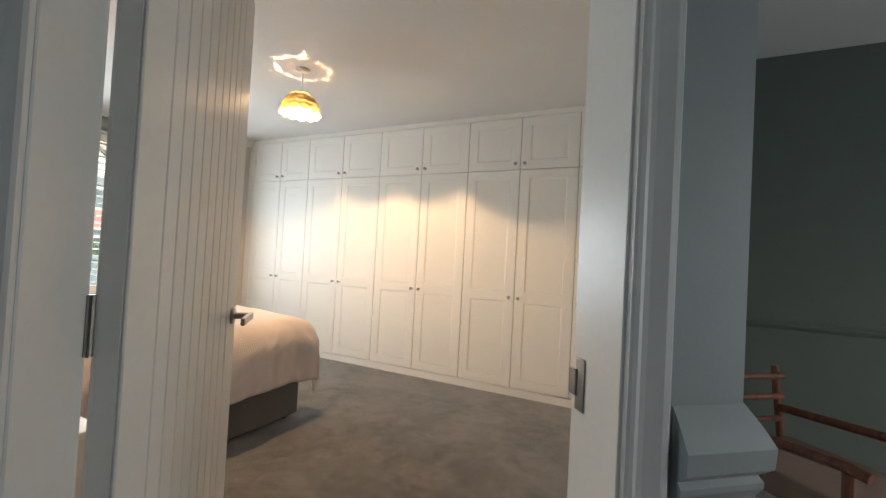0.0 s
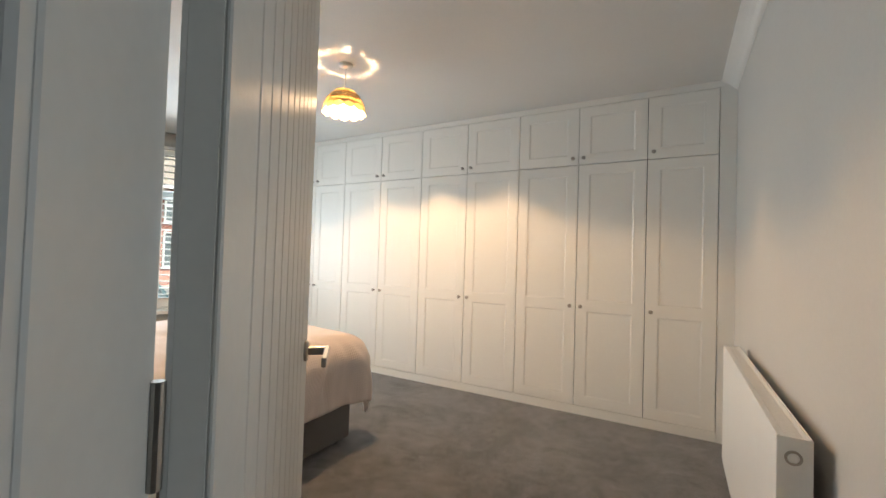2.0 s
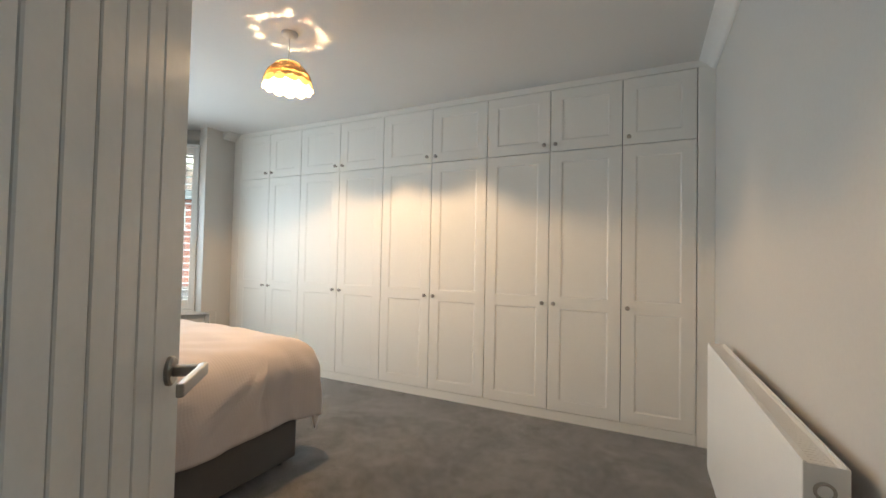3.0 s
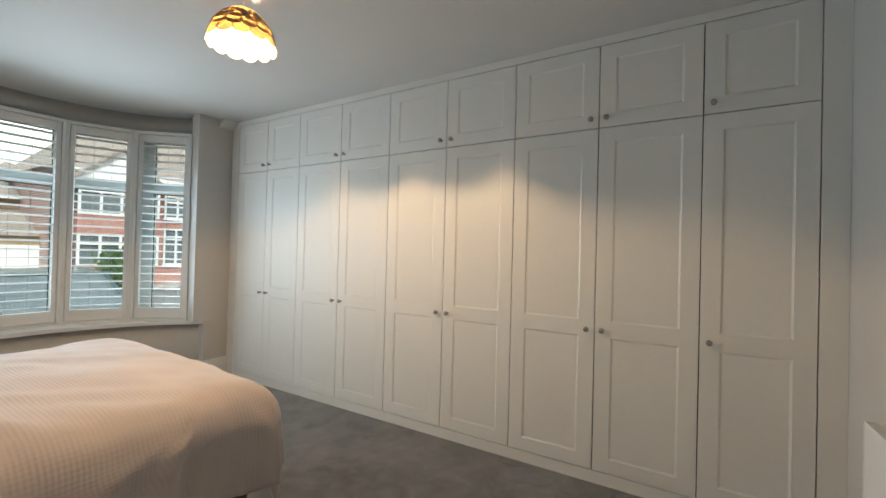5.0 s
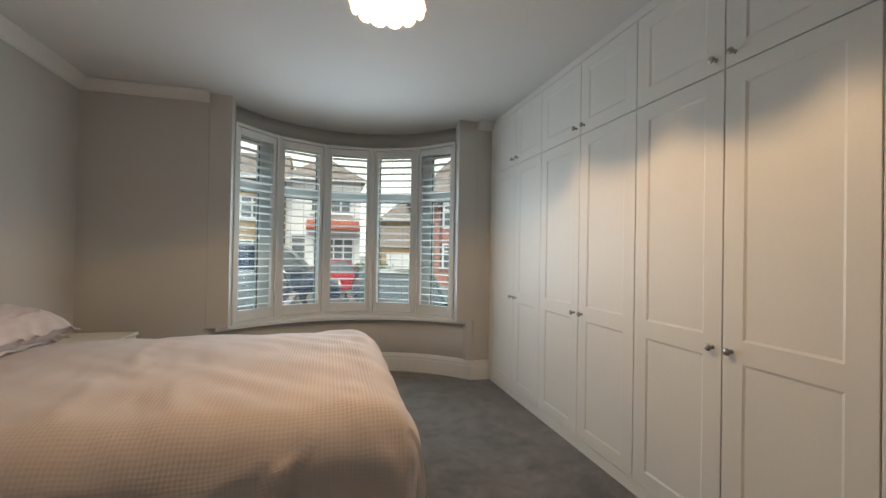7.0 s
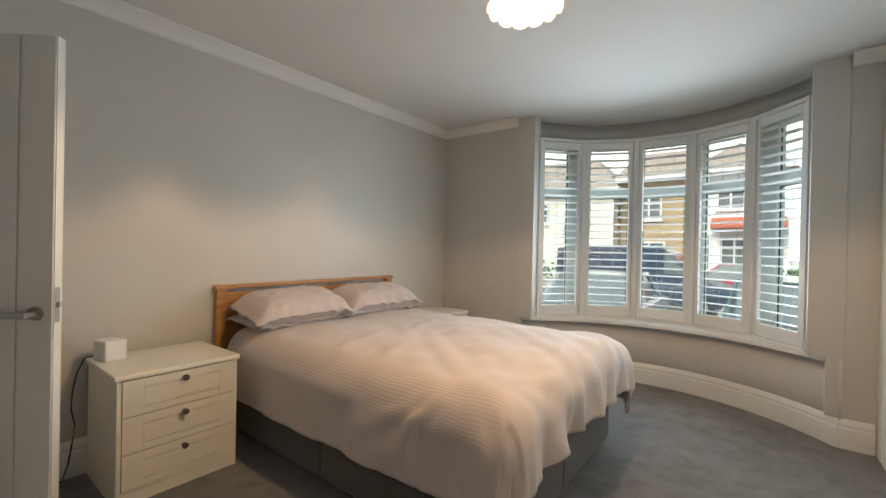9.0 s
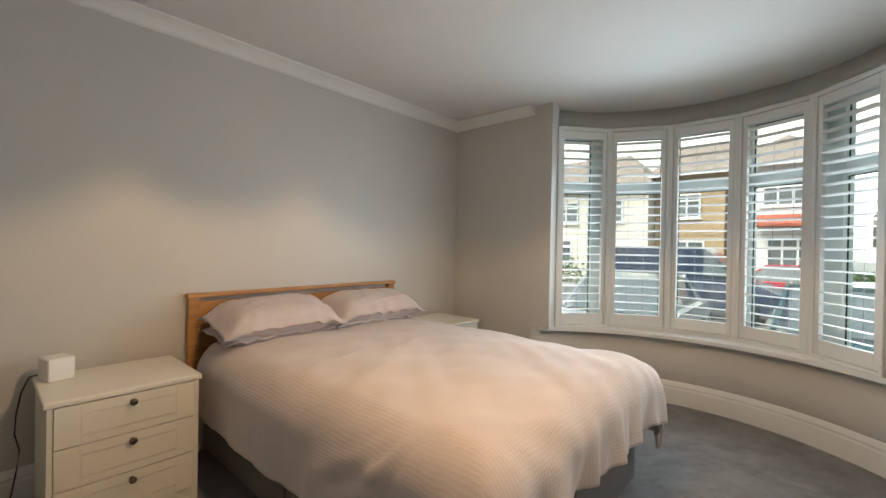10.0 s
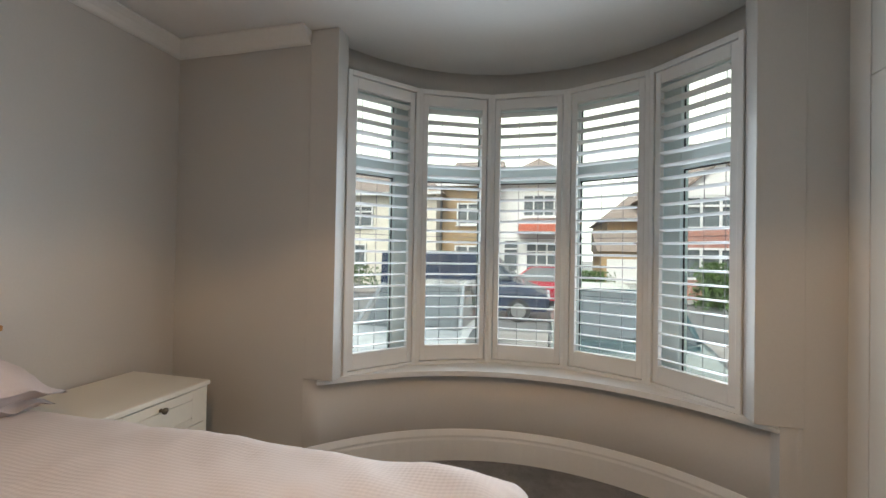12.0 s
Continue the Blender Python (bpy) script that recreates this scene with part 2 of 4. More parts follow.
def sweep(bm, path, profile):
    """Run a profile of (offset to the left of the path, z) along a plan line, mitred at its corners."""
    pts = [Vector(p) for p in path]
    rows = []
    for i, p in enumerate(pts):
        a = (p - pts[i - 1]).normalized() if i else (pts[1] - p).normalized()
        b = (pts[i + 1] - p).normalized() if i + 1 < len(pts) else a
        na, nb = Vector((-a.y, a.x)), Vector((-b.y, b.x))
        mid = (na + nb).normalized()
        k = 1 / max(0.3, mid.dot(na))
        rows.append([bm.verts.new((p.x + mid.x * o * k, p.y + mid.y * o * k, z)) for o, z in profile])
    n = len(profile)
    for a, b in zip(rows, rows[1:]):
        for k in range(n):
            bm.faces.new((a[k], a[(k + 1) % n], b[(k + 1) % n], b[k]))
    bm.faces.new(rows[0])
    bm.faces.new(rows[-1])


def prism(bm, plan, z0, z1):
    lo, hi = [bm.verts.new((x, y, z0)) for x, y in plan], [bm.verts.new((x, y, z1)) for x, y in plan]
    n = len(plan)
    for k in range(n):
        bm.faces.new((lo[k], lo[(k + 1) % n], hi[(k + 1) % n], hi[k]))
    bm.faces.new(lo)
    bm.faces.new(hi)


def arc(cx, cy, r, a0, a1, n):
    """Points on an arc; angles in degrees from straight ahead (+y), towards +x."""
    return [(cx + r * math.sin(radians(a0 + (a1 - a0) * k / n)), cy + r * math.cos(radians(a0 + (a1 - a0) * k / n))) for k in range(n + 1)]


def arc_wall(bm, cx, cy, r0, r1, a0, a1, n, z0, z1):
    """A curved wall between two radii, in short straight lengths."""
    inner, outer = arc(cx, cy, r0, a0, a1, n), arc(cx, cy, r1, a0, a1, n)
    v = [[bm.verts.new((x, y, z)) for (x, y), z in ((i, z0), (o, z0), (o, z1), (i, z1))] for i, o in zip(inner, outer)]
    for a, b in zip(v, v[1:]):
        for k in range(4):
            bm.faces.new((a[k], a[(k + 1) % 4], b[(k + 1) % 4], b[k]))
    bm.faces.new(v[0])
    bm.faces.new(v[-1])


def tube(bm, pts, r, seg=8):
    rings = []
    for i, p in enumerate(pts):
        p = Vector(p)
        d = (Vector(pts[min(i + 1, len(pts) - 1)]) - Vector(pts[max(i - 1, 0)])).normalized()
        q = d.to_track_quat("Z", "Y")
        rings.append([bm.verts.new(p + q @ Vector((r * math.cos(2 * math.pi * k / seg), r * math.sin(2 * math.pi * k / seg), 0))) for k in range(seg)])
    for a, b in zip(rings, rings[1:]):
        for k in range(seg):
            bm.faces.new((a[k], a[(k + 1) % seg], b[(k + 1) % seg], b[k]))
    bm.faces.new(rings[0])
    bm.faces.new(rings[-1])


def structure(name, bm, mat, label, category, smooth=False):
    return tagged(part(name, bm, mat, smooth=smooth), label, category, kind="structure")


# ---------------------------------------------------------------- the room
H = 2.505           # ceiling
YS, YN = -0.05, 4.50  # radiator wall, window wall
XW = 3.40           # wardrobe fronts
P = Vector((0.153, 0.67))   # the door's pivot on the slanted wall
U, N = Vector((0.648, -0.762)), Vector((0.762, 0.648))  # along the doorway, into the bedroom
DOOR_M = Matrix(((U.x, N.x, 0, P.x), (U.y, N.y, 0, P.y), (0, 0, 1, 0), (0, 0, 0, 1)))
OPEN_W, OPEN_H, LIN = 0.785, 2.01, 0.135

bm = bmesh.new()
prism(bm, [(-3.2, -3.2), (4.15, -3.2), (4.15, YN)] + arc(BAY[0], BAY[1], 1.3, 60, -60, 16) + [(-3.2, YN)], -0.12, 0.0)
structure("floor", bm, CARPET, "dark grey cut-pile carpet with brushed marks", "carpet")
bm = bmesh.new()
prism(bm, [(-3.2, -3.2), (4.15, -3.2), (4.15, YN + 0.1)] + arc(BAY[0], BAY[1], 1.44, 62, -62, 16) + [(-3.2, YN + 0.1)], H, H + 0.12)
structure("ceiling", bm, CEILING, "plain white painted ceiling", "ceiling")

bm = bmesh.new()
prism(bm, [(0, 0.85), (0, YN), (-0.12, YN), (-0.12, 0.80)], 0, H)
structure("wall_west", bm, GREY, "light grey painted wall behind the bed", "wall")
bm = bmesh.new()
box(bm, 0.79, YS - 0.12, 0, 4.15, YS, H)
structure("wall_south", bm, GREY, "light grey painted wall behind the radiator", "wall")
bm = bmesh.new()
box(bm, 4.0, YS, 0, 4.15, YN, H)
structure("wall_east", bm, GREY, "plain wall behind the wardrobes", "wall")
bm = bmesh.new()
for x0, x1, z1 in ((-0.24, -0.03, H), (OPEN_W + 0.03, 0.95, H)):
    box(bm, x0, -0.12, 0, x1, 0, z1)
box(bm, -0.03, -0.12, OPEN_H + 0.03, OPEN_W + 0.03, 0, H)
bm.transform(DOOR_M)
structure("wall_slanted", bm, GREY, "slanted wall with the bedroom doorway", "wall")

# window wall: two flat lengths, two strips proud of them, a curved wall under the sill and a band above the shutters
bm = bmesh.new()
box(bm, -0.12, YN, 0, 0.92, YN + 0.2, H)
box(bm, 3.22, YN, 0, 4.15, YN + 0.2, H)
structure("wall_north", bm, GREY, "grey painted wall on both sides of the bay window", "wall")
for k, (x0, x1) in enumerate(((0.905, 1.075), (3.065, 3.25))):
    bm = bmesh.new()
    box(bm, x0, YN - 0.006, 0.565, x1, YN + 0.11, H, 0.003, 2)
    if k:
        box(bm, 3.16, YN - 0.006, 0.188, x1, YN + 0.11, 0.5645)
    structure("pier_%d" % (k + 1), bm, GREY, "narrow grey pier at the edge of the bay window", "wall")
LOW = (2.07, 3.545, 1.495)
bm = bmesh.new()
arc_wall(bm, LOW[0], LOW[1], LOW[2], LOW[2] + 0.28, -51, 51, 28, 0, 0.565)
structure("wall_bay", bm, GREY, "curved grey wall under the bay window", "wall", True)
bm = bmesh.new()
arc_wall(bm, BAY[0], BAY[1], BAY_R + 0.11, BAY_R + 0.34, -66, 66, 28, 2.322, H)
structure("wall_bay_head", bm, GREY, "curved grey band above the shutters", "wall", True)

SKIRT = [(0, 0), (0.024, 0), (0.024, 0.125), (0.019, 0.138), (0.021, 0.152), (0.010, 0.178), (0.006, 0.185), (0, 0.185)]
bm = bmesh.new()
low = arc(LOW[0], LOW[1], LOW[2] - 0.001, 50.5, -50.5, 30)
sweep(bm, [(3.395, YN - 0.001)] + [(LOW[0] + 1.155, YN - 0.001)] + low[1:-1] + [(0.915, YN - 0.001), (0.001, YN - 0.001), (0.001, 0.86)], SKIRT)
structure("baseboard", bm, TRIM, "tall white moulded skirting board", "skirting board")
bm = bmesh.new()
sweep(bm, [(0.80, YS + 0.001), (3.41, YS + 0.001)], SKIRT)
structure("baseboard_south", bm, TRIM, "tall white moulded skirting board", "skirting board")
COVE = [(0, H - 0.001), (0.092, H - 0.001), (0.092, H - 0.012), (0.075, H - 0.02), (0.055, H - 0.032), (0.034, H - 0.05), (0.02, H - 0.068), (0.012, H - 0.074), (0.0, H - 0.078)]
bm = bmesh.new()
sweep(bm, [(0.903, YN - 0.001), (0.001, YN - 0.001), (0.001, 0.852)], COVE)
structure("cornice", bm, TRIM, "white coved plaster cornice", "cornice")
bm = bmesh.new()
sweep(bm, [(3.40, YN - 0.001), (3.252, YN - 0.001)], COVE)
structure("cornice_short", bm, TRIM, "short length of white coved cornice", "cornice")
bm = bmesh.new()
sweep(bm, [(0.80, YS + 0.001), (3.40, YS + 0.001)], COVE)
structure("cornice_south", bm, TRIM, "white coved plaster cornice", "cornice")

# sill
bm = bmesh.new()
front = arc(2.07, 3.468, 1.487, -46.9, 46.9, 28)
back = arc(BAY[0], BAY[1], BAY_R + 0.2, 58, -58, 28)
prism(bm, front + back, 0.534, 0.566)
bmesh.ops.bevel(bm, geom=[e for e in bm.edges if all(abs((Vector((v.co.x, v.co.y)) - Vector((2.07, 3.468))).length - 1.487) < 0.002 for v in e.verts) and abs(e.verts[0].co.z - e.verts[1].co.z) < 0.001], offset=0.010, segments=3, affect="EDGES")
structure("window_sill", bm, TRIM, "curved white painted window board", "window sill")


# shutters and windows of the bay, one of each to a bay side
Z0, Z1 = 0.566, 2.322
CH = 2 * BAY_R * math.sin(radians(STEP / 2))


def shutter(m):
    t = thing("window_shutter", m, "white plantation shutter with open horizontal slats", "shutter", "shutters of the bay window")
    w = CH / 2
    bm = bmesh.new()
    for s in (-1, 1):
        box(bm, s * (w - 0.002), -0.012, Z0, s * (w - 0.026), 0.045, Z1, 0.002)
    box(bm, -w + 0.026, -0.012, Z1 - 0.03, w - 0.026, 0.045, Z1, 0.002)
    box(bm, -w + 0.026, -0.012, Z0, w - 0.026, 0.045, Z0 + 0.02, 0.002)
    part("outer_frame", bm, SHUT, t)
    o = w - 0.062
    bm = bmesh.new()
    for s in (-1, 1):
        box(bm, s * (w - 0.029), 0.0, Z0 + 0.023, s * o, 0.032, Z1 - 0.033, 0.003, 2)
    box(bm, -o, 0.0, Z1 - 0.10, o, 0.032, Z1 - 0.033, 0.003, 2)
    box(bm, -o, 0.0, Z0 + 0.023, o, 0.032, Z0 + 0.118, 0.003, 2)
    part("panel_frame", bm, SHUT, t)
    n, lo, hi = 22, Z0 + 0.118, Z1 - 0.10
    first = None
    for k in range(n):
        z = lo + (hi - lo) * (k + 0.5) / n
        mm = pose(0, 0.016, z, -9 + 1.2 * math.sin(k * 2.1))
        if first is None:
            bm = bmesh.new()
            prof = [(-0.031, 0), (-0.016, 0.0042), (0.0, 0.0052), (0.016, 0.0042), (0.031, 0), (0.016, -0.0042), (0, -0.0052), (-0.016, -0.0042)]
            ends = [[bm.verts.new((x, y, zz)) for y, zz in prof] for x in (-o + 0.002, o - 0.002)]
            for i in range(8):
                bm.faces.new((ends[0][i], ends[0][(i + 1) % 8], ends[1][(i + 1) % 8], ends[1][i]))
            bm.faces.new(ends[0])
            bm.faces.new(ends[1])
            first = part("slat", bm, SHUT, t, m=mm)
        else:
            share("slat", first, t, mm)
    return t


def casement(m, k, side):
    """White plastic window with a fixed lower light, a top light and lead strips. side: where its broader stile is."""
    t = tagged(new("window_%d" % k), "white plastic window with leaded lower pane and top light", "window", kind="structure")
    t.matrix_basis = m
    w = CH / 2 + 0.03
    l, r = (-w + 0.075, w - 0.075)
    if side < 0:
        l += 0.07
    if side > 0:
        r -= 0.07
    bm = bmesh.new()
    box(bm, -w, 0.10, Z0, l, 0.17, Z1 - 0.002, 0.006, 2)
    box(bm, r, 0.10, Z0, w, 0.17, Z1 - 0.002, 0.006, 2)
    box(bm, l, 0.10, Z0, r, 0.17, Z0 + 0.08, 0.006, 2)
    box(bm, l, 0.10, 1.755, r, 0.17, 1.85, 0.006, 2)
    box(bm, l, 0.10, 2.24, r, 0.17, Z1 - 0.002, 0.006, 2)
    part("window_frame", bm, UPVC, t)
    bm = bmesh.new()
    for a, b in ((Z0 + 0.08, 1.755), (1.85, 2.24)):
        for s in (l, r - 0.006):
            box(bm, s, 0.125, a, s + 0.006, 0.132, b)
        box(bm, l, 0.125, b - 0.006, r, 0.132, b)
    part("gasket", bm, CORD, t, "black rubber gasket")
    for a, b in ((Z0 + 0.08, 1.755), (1.85, 2.24)):
        g = box_part("pane", GLASS, t, (l, 0.134, a, r, 0.139, b))
        g.visible_shadow = False
    bm = bmesh.new()
    for i in range(1, 3):
        x = l + (r - l) * i / 3
        box(bm, x - 0.002, 0.1325, Z0 + 0.08, x + 0.002, 0.1335, 1.755)
        box(bm, x - 0.002, 0.1325, 1.85, x + 0.002, 0.1335, 2.24)
    for i in range(1, 6):
        z = Z0 + 0.08 + (1.755 - Z0 - 0.08) * i / 6
        box(bm, l, 0.1325, z - 0.002, r, 0.1335, z + 0.002)
    part("lead_strip", bm, LEAD, t, "thin grey lead lattice")
    return t


for k in range(-2, 3):
    a = k * STEP
    d = BAY_R * math.cos(radians(STEP / 2))
    m = Matrix.Translation((BAY[0] + d * math.sin(radians(a)), BAY[1] + d * math.cos(radians(a)), 0)) @ pose(0, 0, 0, 0, 0, -a)
    shutter(m)
    casement(m, k + 3, (1, 0, 0, 0, -1)[k + 2])

# ---------------------------------------------------------------- doorway and door
t = tagged(new("door_frame"), "white painted door lining with moulded architraves", "door frame", kind="structure")
t.matrix_basis = DOOR_M
bm = bmesh.new()
box(bm, -0.03, -LIN, 0, 0.0 - 0.003, 0.0, OPEN_H, 0.002)
box(bm, OPEN_W, -LIN, 0, OPEN_W + 0.03, 0.0, OPEN_H, 0.002)
box(bm, -0.03, -LIN, OPEN_H, OPEN_W + 0.03, 0.0, OPEN_H + 0.03, 0.002)
part("lining", bm, TRIM, t)
# architraves: a rounded inner bead, a shallow hollow and a broad outer bead, one length a side and one across
OGEE = [(0.0, 0.0), (0.0, 0.010), (0.004, 0.013), (0.012, 0.014), (0.020, 0.012), (0.030, 0.0125), (0.044, 0.016), (0.058, 0.020), (0.070, 0.0195), (0.076, 0.015), (0.076, 0.0)]
for face, out in ((-LIN, -1), (0.0, 1)):
    for x, side in ((-0.006, -1), (OPEN_W + 0.006, 1)):
        bm = bmesh.new()
        ends = [[bm.verts.new((x + side * o, face + out * d, z)) for o, d in OGEE] for z in (0.0, OPEN_H + 0.006)]
        for i in range(len(OGEE)):
            j = (i + 1) % len(OGEE)
            bm.faces.new((ends[0][i], ends[0][j], ends[1][j], ends[1][i]))
        bm.faces.new(ends[0])
        bm.faces.new(ends[1])
        part("architrave", bm, TRIM, t)
    bm = bmesh.new()
    ends = [[bm.verts.new((x, face + out * d, OPEN_H + 0.0065 + o)) for o, d in OGEE] for x in (-0.082, OPEN_W + 0.082)]
    for i in range(len(OGEE)):
        j = (i + 1) % len(OGEE)
        bm.faces.new((ends[0][i], ends[0][j], ends[1][j], ends[1][i]))
    bm.faces.new(ends[0])
    bm.faces.new(ends[1])
    part("architrave", bm, TRIM, t)
bm = bmesh.new()
box(bm, OPEN_W - 0.0025, -0.040, 0.905, OPEN_W - 0.0005, -0.012, 1.0, 0.001)
box(bm, OPEN_W - 0.006, -0.018, 0.93, OPEN_W - 0.001, 0.004, 0.98, 0.002)
part("strike_plate", bm, METAL, t, "steel strike plate")

door = thing("bedroom_door", DOOR_M @ pose(0.004, 0.006, 0, 0, 0, 91.2), "white painted boarded door standing open", "door")
LW, LH = 0.772, 1.975
# leaf: local x along its width from the hinge, y through its thickness
bm = bmesh.new()
box(bm, 0, -0.034, 0.012, LW, -0.006, LH)
for s in (0, 1):
    y0, y1 = ((-0.040, -0.034), (-0.006, 0.0))[s]
    edges = [0.0, 0.12] + [0.12 + 0.0653 * i for i in range(1, 8)] + [0.645, LW]
    edges = sorted(set(round(e, 4) for e in edges))
    for a, b in zip(edges, edges[1:]):
        if b - a < 0.03:
            continue
        if s == 0:
            box(bm, a + 0.0025, y0, 0.012, b - 0.0025, y1, LH, 0.002)
    if s == 1:
        box(bm, 0, y0, 0.012, LW, y1, LH, 0.001)
part("leaf", bm, DOORP, door)
for s, y in ((-1, -0.040), (1, 0.0)):
    bm = bmesh.new()
    lathe(bm, [(0.026, 0), (0.026, 0.006), (0.022, 0.009)], 28, Matrix.Translation((LW - 0.058, y, 0.955)) @ pose(0, 0, 0, -90 * s))
    lathe(bm, [(0.010, 0), (0.010, 0.045)], 16, Matrix.Translation((LW - 0.058, y, 0.955)) @ pose(0, 0, 0, -90 * s))
    yy = y + s * 0.052
    if s < 0:
        box(bm, LW - 0.068, yy - 0.007, 0.946, LW - 0.048, y, 0.964, 0.002)
        box(bm, LW - 0.185, yy - 0.009, 0.944, LW - 0.046, yy + 0.003, 0.966, 0.003, 2)
        part("handle", bm, METAL, door, "brushed nickel lever handle")
        continue
    tube(bm, [(LW - 0.058 + 0.008, yy, 0.955), (LW - 0.09, yy, 0.956), (LW - 0.14, yy + s * 0.002, 0.954), (LW - 0.172, yy - s * 0.004, 0.952)], 0.009, 12)
    part("handle", bm, METAL, door, "brushed nickel lever handle", smooth=True)
bm = bmesh.new()
box(bm, LW, -0.032, 0.92, LW + 0.0015, -0.010, 1.05, 0.0005)
box(bm, LW + 0.001, -0.027, 0.975, LW + 0.011, -0.014, 0.995, 0.002)
part("latch", bm, METAL, door, "steel latch plate")
for z in (0.22, 1.0, 1.76):
    bm = bmesh.new()
    lathe(bm, [(0.006, 0), (0.006, 0.09)], 10, Matrix.Translation((-0.003, 0.003, z)))
    part("hinge", bm, METAL, door)

# hall outside the doorway
bm = bmesh.new()
box(bm, -3.2, -3.2, 0, -3.1, YN, H)
structure("wall_hall_west", bm, HALL, "plain grey hall wall", "wall")
# unseen wall; its opening is invented to hold the fill lamp
bm = bmesh.new()
box(bm, -3.1, -3.2, 0, 0.6, -3.1, H)
box(bm, 1.8, -3.2, 0, 4.15, -3.1, H)
box(bm, 0.6, -3.2, 2.1, 1.8, -3.1, H)
structure("wall_hall_south", bm, HALL, "unseen plain hall wall with an opening added for the fill lamp", "wall")
bm = bmesh.new()
box(bm, -3.1, 1.6, 0, -1.55, 1.72, H)
box(bm, -0.55, 1.6, 0, -0.121, 1.72, H)
box(bm, -1.55, 1.6, 2.05, -0.55, 1.72, H)
structure("wall_hall_north", bm, HALL, "plain grey hall wall with an open doorway", "wall")
# whitish paint here; HALL's grey puts the shade into its colour
bm = bmesh.new()
prism(bm, [(0.813, -LIN), (1.03, -LIN), (1.03, -0.01), (0.813, -0.01)], 0, H)
bm.transform(DOOR_M)
structure("pier_hall", bm, HALL, "whitish corner beside the doorway, its shade put in as grey", "wall")
bm = bmesh.new()
box(bm, 2.95, -3.1, 0, 3.07, -0.171, H)
structure("wall_dining_east", bm, HALL_DARK, "dark green painted wall in the next room", "wall")
bm = bmesh.new()
sweep(bm, [(2.949, -0.175), (2.949, -3.0)][::-1], [(0, 0.86), (0.012, 0.865), (0.022, 0.885), (0.012, 0.90), (0, 0.905)])
structure("dado_rail", bm, HALL_DARK, "dark painted dado rail", "dado rail")
# white rail, shade painted in with the same grey
bm = bmesh.new()
sweep(bm, [(1.031, -0.04), (1.031, -LIN - 0.001), (0.885, -LIN - 0.001)], [(0, 0.765), (0.012, 0.77), (0.014, 0.80), (0.022, 0.815), (0.022, 0.825), (0.016, 0.835), (0.032, 0.85), (0.034, 0.885), (0.020, 0.915), (0, 0.95)])
bm.transform(DOOR_M)
structure("trim", bm, HALL, "moulded white rail round the hall corner, coloured grey for shade", "dado rail")


# ---------------------------------------------------------------- wardrobes
def panel_door(name, parent, m, w, z0, z1, splits, mat, stile=0.088, rail=0.082):
    """A shaker door: stiles and rails round recessed panels. Front face at y = 0, facing -y; x from 0 to w."""
    g = 0.0024
    bm = bmesh.new()
    xs = [g, stile, w - stile, w - g]
    zs = [z0 + g, z0 + rail] + [z for q in splits for z in q] + [z1 - rail, z1 - g]
    grid = [[bm.verts.new((x, 0, z)) for x in xs] for z in zs]
    for j in range(len(zs) - 1):
        for i in range(3):
            if i != 1 or j % 2 == 0:
                bm.faces.new((grid[j][i], grid[j][i + 1], grid[j + 1][i + 1], grid[j + 1][i]))
    rim = bmesh.ops.extrude_face_region(bm, geom=list(bm.faces))
    bmesh.ops.translate(bm, vec=(0, 0.02, 0), verts=[v for v in rim["geom"] if isinstance(v, bmesh.types.BMVert)])
    bmesh.ops.recalc_face_normals(bm, faces=bm.faces)
    front = [e for e in bm.edges if all(abs(v.co.y) < 1e-6 for v in e.verts) and len(e.link_faces) == 2 and e.calc_face_angle() > 1]
    bmesh.ops.bevel(bm, geom=front, offset=0.0015, segments=1, affect="EDGES", profile=0.5)
    lows = [z0 + rail] + [q[1] for q in splits]
    highs = [q[0] for q in splits] + [z1 - rail]
    d = part(name, bm, mat, parent, m=m)
    for a, b in zip(lows, highs):
        bm = bmesh.new()
        x0, x1, k = stile, w - stile, 0.008
        out = [bm.verts.new(c) for c in ((x0, 0.0015, a), (x1, 0.0015, a), (x1, 0.0015, b), (x0, 0.0015, b))]
        mid = [bm.verts.new(c) for c in ((x0 + k, 0.0048, a + k), (x1 - k, 0.0048, a + k), (x1 - k, 0.0048, b - k), (x0 + k, 0.0048, b - k))]
        rear = [bm.verts.new((v.co.x, 0.017, v.co.z)) for v in out]
        for i in range(4):
            j = (i + 1) % 4
            bm.faces.new((out[i], out[j], mid[j], mid[i]))
            bm.faces.new((out[i], out[j], rear[j], rear[i]))
        bm.faces.new(mid)
        bm.faces.new(rear)
        part("panel", bm, mat, d)
    return d


def knob(parent, x, z, mat=METAL, y=0.0):
    bm = bmesh.new()
    lathe(bm, [(0.009, 0), (0.009, 0.002), (0.0055, 0.004), (0.0055, 0.014), (0.012, 0.018), (0.015, 0.023), (0.0145, 0.028), (0.010, 0.032)], 18, Matrix.Translation((x, y, z)) @ pose(0, 0, 0, 90))
    return part("knob", bm, mat, parent, "small brushed metal knob", smooth=True)


ZB, ZM, ZT = 0.07, 1.988, 2.455


